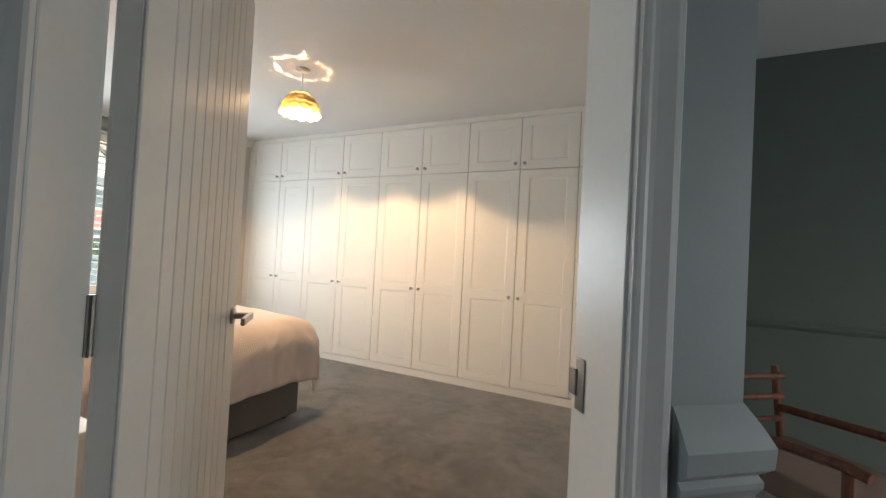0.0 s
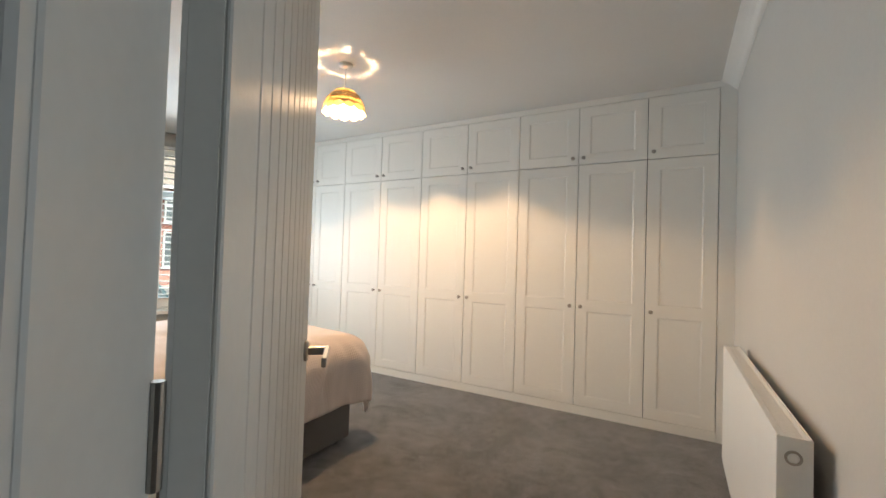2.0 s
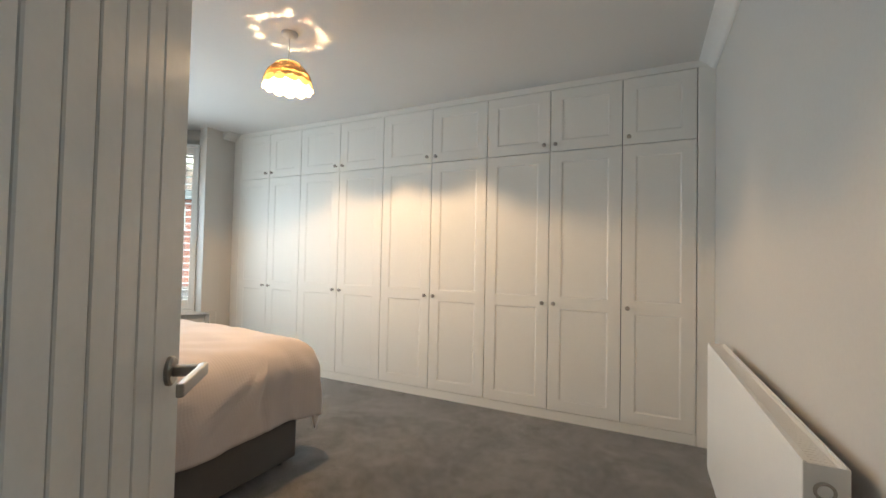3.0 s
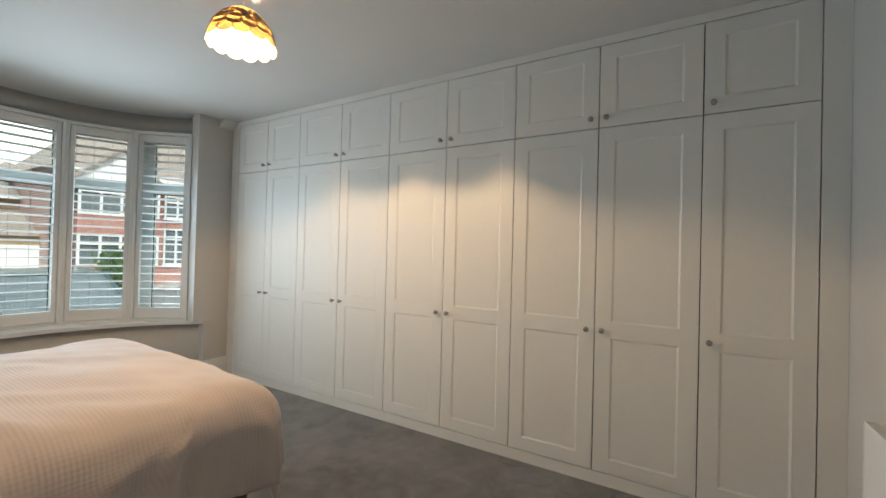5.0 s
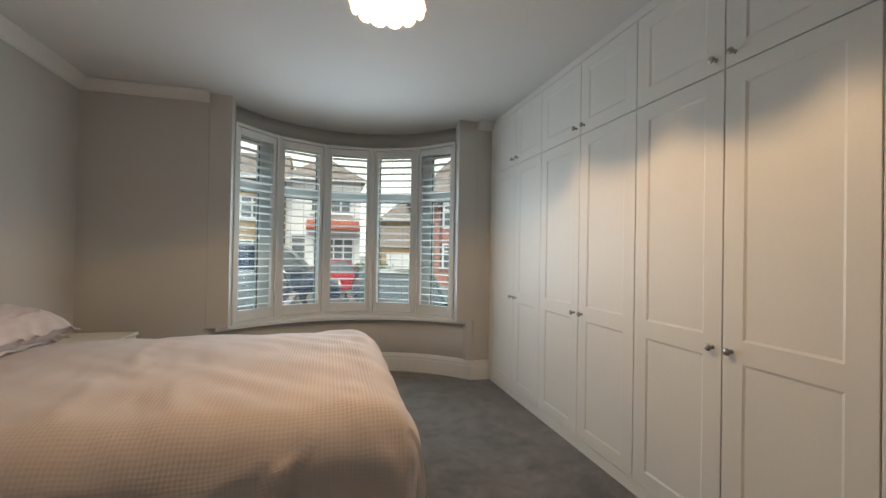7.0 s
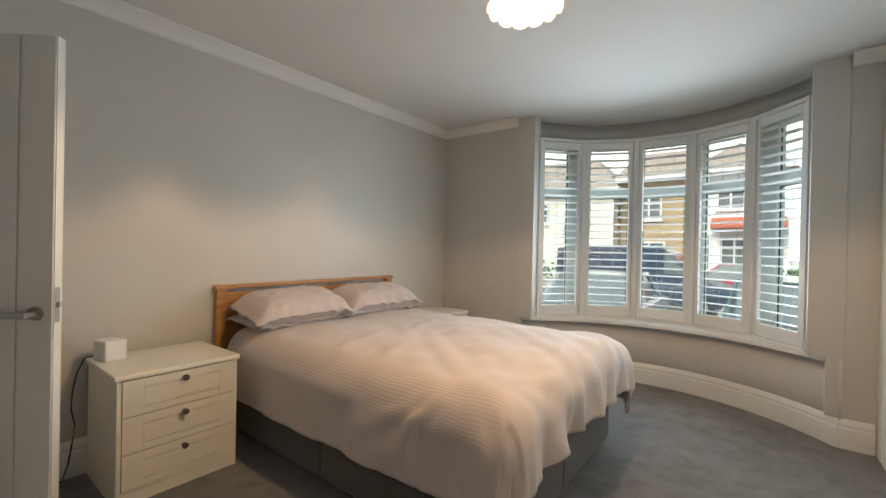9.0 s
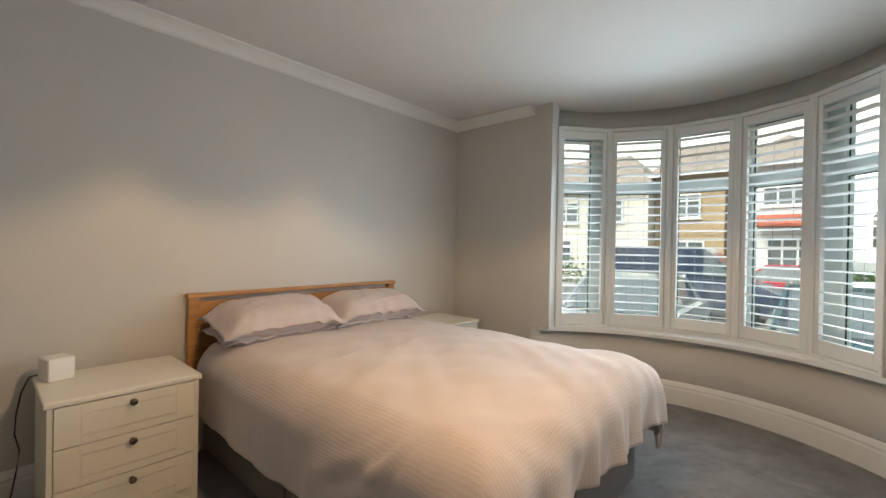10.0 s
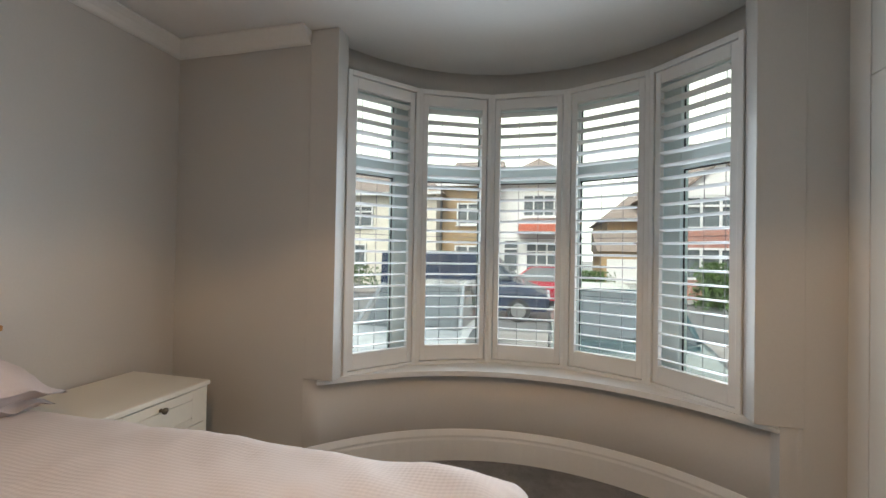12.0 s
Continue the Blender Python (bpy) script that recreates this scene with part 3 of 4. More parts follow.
def wardrobe(y_left, doors, w):
    """A fitted unit with tall doors below and short doors above. doors: one or two; w: one door's width."""
    t = thing("wardrobe", pose(XW, y_left, 0, 0, 0, -90), "white fitted wardrobe with panelled doors and top cupboards, all shut", "wardrobe", "fitted wardrobes along the wall")
    full = doors * w
    bm = bmesh.new()
    box(bm, 0, 0.0225, 0.0, 0.018, 0.58, ZT)
    box(bm, full - 0.018, 0.0225, 0.0, full, 0.58, ZT)
    box(bm, 0.018, 0.5, 0.0, full - 0.018, 0.58, ZT)
    box(bm, 0.018, 0.0225, ZM - 0.01, full - 0.018, 0.5, ZM + 0.01)
    box(bm, 0.018, 0.0225, ZT - 0.018, full - 0.018, 0.5, ZT)
    box(bm, 0.018, 0.0225, ZB - 0.018, full - 0.018, 0.5, ZB)
    # carcass coloured near-black: stands in for shade in the gaps between doors
    part("carcass", bm, GAP_SHADE, t)
    box_part("plinth", WARD, t, (0, 0.004, 0, full, 0.0225, ZB - 0.002))
    for k in range(doors):
        m = pose(k * w, 0, 0)
        d = panel_door("door", t, m, w, ZB, ZM, [(0.815, 0.905)], WARD)
        right = (k == 0 and doors == 2)
        x = w - 0.042 if right else 0.042
        knob(d, x, 0.855)
        d = panel_door("top_door", t, m, w, ZM, ZT, [], WARD)
        knob(d, x, ZM + 0.052)
    return t


wardrobe(0.5, 1, 0.45)
for y in (1.5, 2.5, 3.5):
    wardrobe(y, 2, 0.5)
wardrobe(4.385, 2, 0.4425)
for k, size in enumerate(((XW, YS + 0.001, ZT + 0.0015, XW + 0.05, YN - 0.001, H - 0.001), (XW, YS + 0.001, 0, XW + 0.05, 0.048, ZT), (XW, 4.387, 0, XW + 0.05, YN - 0.001, ZT))):
    bm = bmesh.new()
    box(bm, *size)
    structure("trim_%d" % (k + 1), bm, WARD, "white scribing strip that closes the wardrobes to the room", "trim")


# ---------------------------------------------------------------- radiator
rad = thing("radiator", pose(1.36, -0.05, 0), "white steel panel radiator under the long wall", "radiator")
RL, RB, RT = 1.41, 0.13, 0.765
box_part("front_panel", RAD, rad, (0, 0.092, RB, RL, 0.112, RT), 0.006, seg=2)
box_part("back_panel", RAD, rad, (0, 0.040, RB, RL, 0.054, RT), 0.004, seg=2)
bm = bmesh.new()
for i in range(46):
    x = 0.02 + (RL - 0.04) * i / 45
    box(bm, x - 0.004, 0.054, RB + 0.03, x + 0.004, 0.092, RT - 0.03)
tagged(part("fins", bm, RAD, rad), kind="stuff")
for x0, x1 in ((-0.003, 0.0), (RL, RL + 0.003)):
    box_part("side_cover", RAD, rad, (x0, 0.038, RB + 0.01, x1, 0.113, RT + 0.002), 0.001)
bm = bmesh.new()
box(bm, 0, 0.040, RT, RL, 0.044, RT + 0.004)
box(bm, 0, 0.106, RT, RL, 0.112, RT + 0.004)
n = 94
for i in range(n):
    x = RL * (i + 0.5) / n
    box(bm, x - 0.0062, 0.044, RT - 0.006, x + 0.0062, 0.106, RT - 0.003)
tagged(part("top_grille", bm, RAD, rad), kind="stuff")
CAP = Matrix.Translation((-0.003, 0.078, RT - 0.05)) @ pose(0, 0, 0, 0, -90)
bm = bmesh.new()
lathe(bm, [(0.013, 0), (0.013, 0.003), (0.017, 0.0035), (0.019, 0.002), (0.019, 0)], 24, CAP, ends=False)
part("badge_ring", bm, METAL, rad, "grey metal ring of the badge")
bm = bmesh.new()
lathe(bm, [(0.012, 0.0), (0.012, 0.003), (0.007, 0.005), (0.002, 0.0055)], 24, CAP)
part("badge", bm, RAD, rad, "round white badge")
bm = bmesh.new()
for x in (0.04, RL - 0.04):
    tube(bm, [(x, 0.065, 0.001), (x, 0.065, RB + 0.01)], 0.0075)
    lathe(bm, [(0.014, 0), (0.016, 0.01), (0.016, 0.05), (0.011, 0.056)], 16, Matrix.Translation((x, 0.065, 0.06)))
part("valve", bm, METAL, rad, "chrome valve and pipe")
bm = bmesh.new()
for x in (0.25, RL - 0.25):
    box(bm, x - 0.015, 0.001, RB + 0.1, x + 0.015, 0.040, RT - 0.05)
part("bracket", bm, METAL, rad)

# ---------------------------------------------------------------- ceiling lamp
lamp = thing("pendant_lamp", pose(LAMP[0], LAMP[1], 0), "lit pendant lamp with a dome of capiz shell discs", "lamp")
bm = bmesh.new()
lathe(bm, [(0.048, H - 0.001), (0.046, H - 0.012), (0.03, H - 0.022), (0.012, H - 0.028)], 28)
part("ceiling_rose", bm, TRIM, lamp, smooth=True)
bm = bmesh.new()
tube(bm, [(0, 0, H - 0.02), (0, 0, 2.33)], 0.003, 8)
part("cord", bm, TRIM, lamp)
bm = bmesh.new()
lathe(bm, [(0.013, 2.268), (0.016, 2.274), (0.016, 2.325), (0.006, 2.334)], 16)
part("lamp_holder", bm, TRIM, lamp)
bm = bmesh.new()
lathe(bm, [(0.008, 2.194), (0.018, 2.201), (0.022, 2.219), (0.018, 2.245), (0.012, 2.272)], 16)
part("bulb", bm, GLOW, lamp, "glowing glass bulb", smooth=True).visible_shadow = False


def dome(z):
    """Radius of the shade at height z."""
    h = (z - 2.150) / 0.187
    return 0.138 * math.sqrt(max(0.0, 1 - max(h, 0) ** 2.0)) + 0.006


shade = part("shade", (lambda b: (lathe(b, [(0.052, 2.317), (0.062, 2.314), (0.062, 2.317), (0.052, 2.320), (0.052, 2.317)], 28, ends=False), b)[1])(bmesh.new()), METAL, lamp, "wire ring that carries the discs")
# invented ring over the top hole, to tame the bulb's spot on the ceiling
bm = bmesh.new()
lathe(bm, [(0.017, 2.326), (0.053, 2.319), (0.053, 2.320), (0.017, 2.327), (0.017, 2.326)], 28, ends=False)
part("shade_cap", bm, SHELL, lamp, "added translucent ring that softens the bulb's light on the ceiling", smooth=True)
rows = [(2.299, 12, 0.485), (2.278, 12, 0.50), (2.246, 13, 0.54), (2.208, 13, 0.53)]
for i, (z, n, close) in enumerate(rows):
    zt, zb = z + 0.018, z - 0.042
    r0, r1 = dome(min(zt, 2.318)) - 0.002, dome(zb) + 0.003
    w = 2 * math.pi * max(r1, 0.06) / n * close
    top_w = min(0.85, 0.97 * r0 / r1)
    bm = bmesh.new()
    pts = [(-w * top_w, 0.0), (w * top_w, 0.0), (w * (0.5 + 0.5 * top_w), -0.3), (w * 0.98, -0.72), (w * 0.6, -0.96), (0, -1.04), (-w * 0.6, -0.96), (-w * 0.98, -0.72), (-w * (0.5 + 0.5 * top_w), -0.3)]
    vs = []
    for x, s in pts:
        f = -s
        vs.append(bm.verts.new((r0 + (r1 - r0) * f - 0.5 * x * x / max(r1, 0.05), x, zt + (zb - zt) * f)))
    bm.faces.new(vs)
    ex = bmesh.ops.extrude_face_region(bm, geom=list(bm.faces))
    bmesh.ops.translate(bm, vec=(0.0012, 0, 0.0004), verts=[v for v in ex["geom"] if isinstance(v, bmesh.types.BMVert)])
    first = None
    for k in range(n):
        m = pose(0, 0, random.uniform(-0.002, 0.002), 0, 0, 360 * (k + 0.5 * (i % 2)) / n + random.uniform(-1.8, 1.8))
        if first is None:
            first = part("shell_disc", bm, SHELL, shade, "translucent cream shell disc", m=m)
        else:
            share("shell_disc", first, shade, m)


# ---------------------------------------------------------------- bed
BX, BY0, BY1 = 2.06, 2.13, 3.60     # foot, near and far side
bed = thing("divan_bed", pose(0, 0, 0), "grey fabric divan bed with mattress and pine headboard", "bed")
for x0, x1 in ((0.06, 1.045), (1.05, BX)):
    for y0, y1 in ((BY0, 2.832), (2.84, BY1)):
        box_part("base", DIVAN, bed, (x0, y0, 0.03, x1, y1, 0.34), 0.012, seg=3)
box_part("mattress", MATTRESS, bed, (0.06, BY0, 0.342, BX, BY1, 0.56), 0.05, seg=4)
for x in (0.12, 0.98, 1.12, BX - 0.07):
    for y in (BY0 + 0.06, BY1 - 0.06):
        bm = bmesh.new()
        lathe(bm, [(0.02, 0.0), (0.022, 0.028), (0.012, 0.031)], 12, Matrix.Translation((x, y, 0)))
        part("castor", bm, CORD, bed)
hb = box_part("headboard", PINE, bed, (0.006, 2.09, 0.30, 0.026, 3.60, 0.90), 0.003, "honey-coloured pine headboard")
for y0, y1 in ((2.05, 2.115), (3.575, 3.64)):
    box_part("post", PINE, hb, (0.003, y0, 0.0, 0.046, y1, 0.925), 0.004, seg=2)
box_part("cap_rail", PINE, hb, (0.001, 2.04, 0.925, 0.056, 3.65, 0.95), 0.006, seg=2)


def duvet():
    """A quilt over the bed: flat but puffy on top, rounded over the edges and hanging in folds at the sides and foot."""
    nx, ny = 130, 120
    top, rnd = 0.665, 0.16
    cx0, cx1 = 0.16, BX + 0.13
    cy0, cy1 = BY0 - 0.075, BY1 + 0.075
    drop_y, drop_x = 0.42, 0.30
    bm = bmesh.new()
    uv = bm.loops.layers.uv.new("UVMap")
    grid, flat = [], []

    def fold(d):
        """Distance past the edge -> (outwards, down), round the shoulder first."""
        q = rnd * math.pi / 2
        if d <= 0:
            return 0.0, 0.0
        if d < q:
            a = d / rnd
            return rnd * math.sin(a), rnd * (1 - math.cos(a))
        return rnd + 0.04 * (d - q), rnd + (d - q)

    for i in range(nx + 1):
        row, frow = [], []
        for j in range(ny + 1):
            u = cx0 + (cx1 - rnd - cx0 + drop_x + rnd * 0.6) * i / nx
            v = (cy0 + rnd - drop_y - rnd * 0.35) + (cy1 - cy0 - 2 * rnd + 2 * drop_y + rnd * 0.7) * j / ny
            ox, dx = fold(u - (cx1 - rnd))
            near, far = (cy0 + rnd) - v, v - (cy1 - rnd)
            oy, dy = fold(max(near, far))
            x = min(u, cx1 - rnd) + ox
            y = (cy0 + rnd - oy) if near > 0 else (cy1 - rnd + oy) if far > 0 else v
            down = dx + dy if not (dx and dy) else max(dx, dy) + 0.35 * min(dx, dy)
            z = top - down
            # corner of the cloth swings in and hangs lower
            if dx > 0.05 and dy > 0.05:
                k = min(dx, dy)
                x -= 0.16 * k
                y += (0.16 if near > 0 else -0.16) * k
            # body of the filling
            cu = (u - 0.25) / 1.7
            cv = (v - cy0) / (cy1 - cy0)
            if 0 < cv < 1:
                z += 0.055 * math.sin(math.pi * min(1, max(0, cv))) ** 0.6 * (0.55 + 0.45 * min(1, max(0, cu)))
            z += 0.012 * noise.noise((u * 2.1, v * 2.3, 0.3)) + 0.006 * noise.noise((u * 6, v * 5, 4.0))
            # hanging folds
            hang = min(1, max(0, (down - 0.06) / 0.25))
            along = u if dy > dx else v
            w = noise.noise((along * 5.5, 1.7, 9.0)) + 0.6 * noise.noise((along * 13 + 1.5 * down, 6.0, 2.0))
            amp = (0.018 if near > 0 and dy > dx and u < 1.75 else 0.05) * hang
            if dy > dx:
                y += (-1 if near > 0 else 1) * amp * w
            else:
                x += amp * w
            slant = noise.noise(((u * 0.8 + v * 1.0) * 7, (u - v) * 1.4, 3.1))
            z += 0.010 * slant * (1 - hang) * min(1, max(0, cu * 1.4))
            # gathers that fan out from the two foot corners
            for yc in (cy0 + rnd, cy1 - rnd):
                rx, ry = u - (cx1 - rnd - 0.12), v - yc
                rr = math.hypot(rx, ry)
                if 0.02 < rr < 0.75:
                    ang = math.atan2(ry, rx)
                    g = math.sin(ang * 11 + 3 * noise.noise((u * 3, v * 3, 1.1))) * noise.noise((ang * 2.0, rr * 2, yc))
                    z += 0.05 * g * min(1, rr / 0.2) * (1 - rr / 0.75) * min(1, down / 0.12)
                    x += 0.05 * g * hang
                    if near > 0:
                        y -= 0.05 * g * hang
            wr = noise.noise((u * 9 + 2.5 * v, v * 3.5 - u, 5.5))
            z += 0.016 * wr * abs(wr) * (1 - hang)
            z = max(z, 0.16)
            row.append(bm.verts.new((x, y, z)))
            frow.append((u, v))
        grid.append(row)
        flat.append(frow)
    for i in range(nx):
        for j in range(ny):
            f = bm.faces.new((grid[i][j], grid[i + 1][j], grid[i + 1][j + 1], grid[i][j + 1]))
            for lp, c in zip(f.loops, (flat[i][j], flat[i + 1][j], flat[i + 1][j + 1], flat[i][j + 1])):
                lp[uv].uv = c
    ob = part("duvet", bm, DUVET, smooth=True)
    s = ob.modifiers.new("thickness", "SOLIDIFY")
    s.thickness, s.offset = 0.018, -1
    return tagged(ob, "pale pink waffle-weave duvet spread over the bed", "duvet")


duvet()


def pillow(m, seed, label, thick=0.092, droop=0.14):
    """A stuffed pillow in its case: plump in the middle, thin and wavy at the seam, with a flap end."""
    n = 40
    bm = bmesh.new()
    sides = []
    for s in (1, -1):
        rows = []
        for i in range(n + 1):
            row = []
            for j in range(n + 1):
                a, b = (2 * i / n - 1) * 1.08, (2 * j / n - 1) * 1.12
                pa, pb = max(0.0, 1 - abs(a) ** 3.4), max(0.0, 1 - abs(b) ** 3.2)
                plump = pa ** 0.5 * pb ** 0.55
                edge = i in (0, n) or j in (0, n)
                x = 0.362 * a * (1 - 0.05 * (1 - min(1, b * b)))
                y = 0.185 * b * (1 - 0.06 * (1 - min(1, a * a)))
                z = 0.0 if edge else s * (thick * plump + 0.0025)
                z += 0.012 * noise.noise((a * 3 + seed, b * 3, s)) * plump
                crease = noise.noise((a * 9 + seed, b * 4, 3.3))
                z += s * 0.016 * (0.25 - abs(crease)) * plump * (1 - pa * pb)
                z += 0.022 * noise.noise((a * 6 + seed, b * 3.5, 7)) * (1 - plump) + 0.008 * noise.noise((a * 8, b * 8 + seed, 2)) * plump
                z -= droop * (max(0.0, abs(a) - 0.8) + max(0.0, b - 0.85))
                row.append(bm.verts.new((x, y, z)))
            rows.append(row)
        sides.append(rows)
    for rows in sides:
        for i in range(n):
            for j in range(n):
                bm.faces.new((rows[i][j], rows[i + 1][j], rows[i + 1][j + 1], rows[i][j + 1]))
    bmesh.ops.remove_doubles(bm, verts=bm.verts, dist=0.0008)
    ob = part("pillow", bm, COTTON, smooth=True, m=m)
    return tagged(ob, label, "pillow", "pillows on the bed")


UPPER, LOWER = "pale pink pillow with a flanged case, lying on another pillow", "flattened pale pink pillow under another at the headboard"
pillow(pose(0.285, 2.475, 0.815, 0, 13, 0) @ pose(0, 0, 0, 0, 0, 90), 1.0, UPPER)
pillow(pose(0.278, 3.215, 0.812, 0, 12, 0) @ pose(0, 0, 0, 0, 0, 88), 5.0, UPPER)
pillow(pose(0.232, 2.49, 0.73, 0, 5, 0) @ pose(0, 0, 0, 0, 0, 91), 9.0, LOWER, 0.06, 0.04)
pillow(pose(0.232, 3.205, 0.73, 0, 5, 0) @ pose(0, 0, 0, 0, 0, 89), 13.0, LOWER, 0.06, 0.04)


# ---------------------------------------------------------------- bedside chests
def bedside_chest(m, label):
    """Front faces -y; x from 0 to w."""
    w, d, h = 0.566, 0.49, 0.61
    t = thing("bedside_chest", m, label, "bedside table", "bedside chests")
    bm = bmesh.new()
    box(bm, 0.012, 0.012, 0, 0.03, d, h - 0.025)
    box(bm, w - 0.03, 0.012, 0, w - 0.012, d, h - 0.025)
    box(bm, 0.03, d - 0.01, 0, w - 0.03, d, h - 0.025)
    box(bm, 0.03, 0.03, 0.0, w - 0.03, d - 0.01, 0.05)
    box(bm, 0.03, 0.016, 0.0, w - 0.03, 0.03, 0.066)
    part("body", bm, CREAM, t)
    box_part("top", CREAM, t, (0, 0, h - 0.025, w, d + 0.01, h), 0.006, seg=2)
    zs = [0.068, 0.240, 0.412, h - 0.027]
    for a, b in zip(zs, zs[1:]):
        bm = bmesh.new()
        x0, x1 = 0.032, w - 0.032
        pz0, pz1 = a + 0.042, b - 0.046
        px0, px1 = x0 + 0.085, x1 - 0.075
        y0, y1, yp = 0.006, 0.026, 0.011
        box(bm, x0, y0, a + 0.002, px0, y1, b - 0.002, 0.0015)
        box(bm, px1, y0, a + 0.002, x1, y1, b - 0.002, 0.0015)
        box(bm, px0, y0, a + 0.002, px1, y1, pz0 - 0.006)
        box(bm, px0, y0, pz0, px1, y1, pz1)
        box(bm, px0, y0, pz1 + 0.006, px1, y1, b - 0.002)
        box(bm, px0, yp, pz0 - 0.006, px1, y1, pz0)
        box(bm, px0, yp, pz1, px1, y1, pz1 + 0.006)
        dr = part("drawer", bm, CREAM, t)
        knob(dr, w / 2 + 0.005, pz1 + 0.012, BRONZE, 0.006)
    return t


bedside_chest(pose(0.533, 1.40, 0, 0, 0, 90), "cream three-drawer bedside chest with dark knobs, near the door")
bedside_chest(pose(0.540, 3.655, 0, 0, 0, 90), "cream three-drawer bedside chest with dark knobs, near the window")

bm = bmesh.new()
box(bm, -0.055, -0.05, 0.0, 0.055, 0.05, 0.105, 0.008, 3)
cube = part("smart_speaker", bm, TRIM, smooth=False, m=pose(0.15, 1.475, 0.610, 0, 0, 14))
tagged(cube, "small white plastic box standing on the bedside chest", "speaker")
bm = bmesh.new()
tube(bm, [(0.10, 1.425, 0.63), (0.075, 1.39, 0.62), (0.055, 1.365, 0.55), (0.04, 1.35, 0.45), (0.045, 1.345, 0.36), (0.035, 1.362, 0.28), (0.04, 1.352, 0.18), (0.05, 1.335, 0.08), (0.06, 1.31, 0.012), (0.07, 1.25, 0.006)], 0.0035, 8)
tagged(part("power_cord", bm, CORD, smooth=True), "thin dark cord hanging beside the bedside chest", "cable")

# ---------------------------------------------------------------- chair in the next room
chair = thing("armchair", pose(2.10, -0.69, 0, 0, 0, -46), "dark teak armchair with a brown fabric seat", "chair")
for x in (-0.27, 0.27):
    for y in (-0.26, 0.26):
        bm = bmesh.new()
        tube(bm, [(x, y, 0), (x, y + (0.0 if y < 0 else 0.08), 0.52 if y < 0 else 0.71)], 0.018, 10)
        part("leg", bm, TEAK, chair)
    bm = bmesh.new()
    tube(bm, [(x, 0.31, 0.51), (x, 0.0, 0.525), (x, -0.26, 0.54), (x, -0.32, 0.53)], 0.02, 10)
    part("arm", bm, TEAK, chair)
box_part("seat", SEAT, chair, (-0.25, -0.26, 0.30, 0.25, 0.26, 0.40), 0.03, seg=3)
bm = bmesh.new()
for z in (0.46, 0.57, 0.67):
    tube(bm, [(-0.27, 0.30, z), (0, 0.32, z), (0.27, 0.30, z)], 0.016, 8)
part("backrest", bm, TEAK, chair)


# ---------------------------------------------------------------- the street
GZ = -0.62
ASPHALT = material("asphalt", (0.15, 0.15, 0.15), 0.55, vary=0.15, scale=0.8, fine=40, bump=0.3)
PAVING = material("drive_paving", (0.30, 0.28, 0.26), 0.9, vary=0.15, scale=1.5, fine=20, bump=0.3)
RED_BRICK = brick_material("red_brick", (0.44, 0.17, 0.12), (0.45, 0.40, 0.37))
TAN_BRICK = brick_material("tan_brick", (0.46, 0.31, 0.15), (0.42, 0.36, 0.28))
RENDER_WHITE = material("white_render", (0.80, 0.79, 0.77), 0.9, vary=0.06, scale=0.7, fine=20, bump=0.2)
RENDER_CREAM = material("cream_render", (0.72, 0.68, 0.58), 0.9, vary=0.06, scale=0.7, fine=20, bump=0.2)
ROOF_BROWN = material("brown_roof_tiles", (0.27, 0.22, 0.19), 0.9, vary=0.2, scale=2, fine=12, bump=0.5)
ROOF_RED = material("red_roof_tiles", (0.36, 0.10, 0.06), 0.9, vary=0.2, scale=2, fine=12, bump=0.5)
PLASTIC = material("white_window_plastic", (0.75, 0.75, 0.74), 0.4, vary=0.03, bump=0)
DARK_GLASS = material("dark_window_glass", (0.14, 0.16, 0.17), 0.08, vary=0.1, bump=0)
LEAF = material("hedge_leaves", (0.07, 0.13, 0.03), 0.7, vary=0.35, scale=8, fine=60, bump=0.4)
TYRE = material("tyre_rubber", (0.02, 0.02, 0.02), 0.8, bump=0.1)
RIM = material("alloy_rim", (0.5, 0.5, 0.5), 0.35, metal=1.0, bump=0)
HEADLAMP = material("headlamp", (0.7, 0.7, 0.7), 0.1, bump=0)
PLATE = material("yellow_plate", (0.7, 0.55, 0.05), 0.5, bump=0)

bm = bmesh.new()
box(bm, -600, 5.75, GZ - 0.2, 600, 900, GZ)
structure("ground", bm, ASPHALT, "grey asphalt road and ground", "road")
bm = bmesh.new()
box(bm, -12, 5.75, GZ, 14, 10.5, GZ + 0.02)
structure("pavement", bm, PAVING, "paved front drive", "drive")
bm = bmesh.new()
box(bm, -40, 10.6, GZ, 40, 12.2, GZ + 0.11, 0.02)
box(bm, -40, 20.5, GZ, 40, 22.0, GZ + 0.11, 0.02)
structure("pavement_kerbs", bm, PAVING, "kerbed pavements along both sides of the road", "pavement")


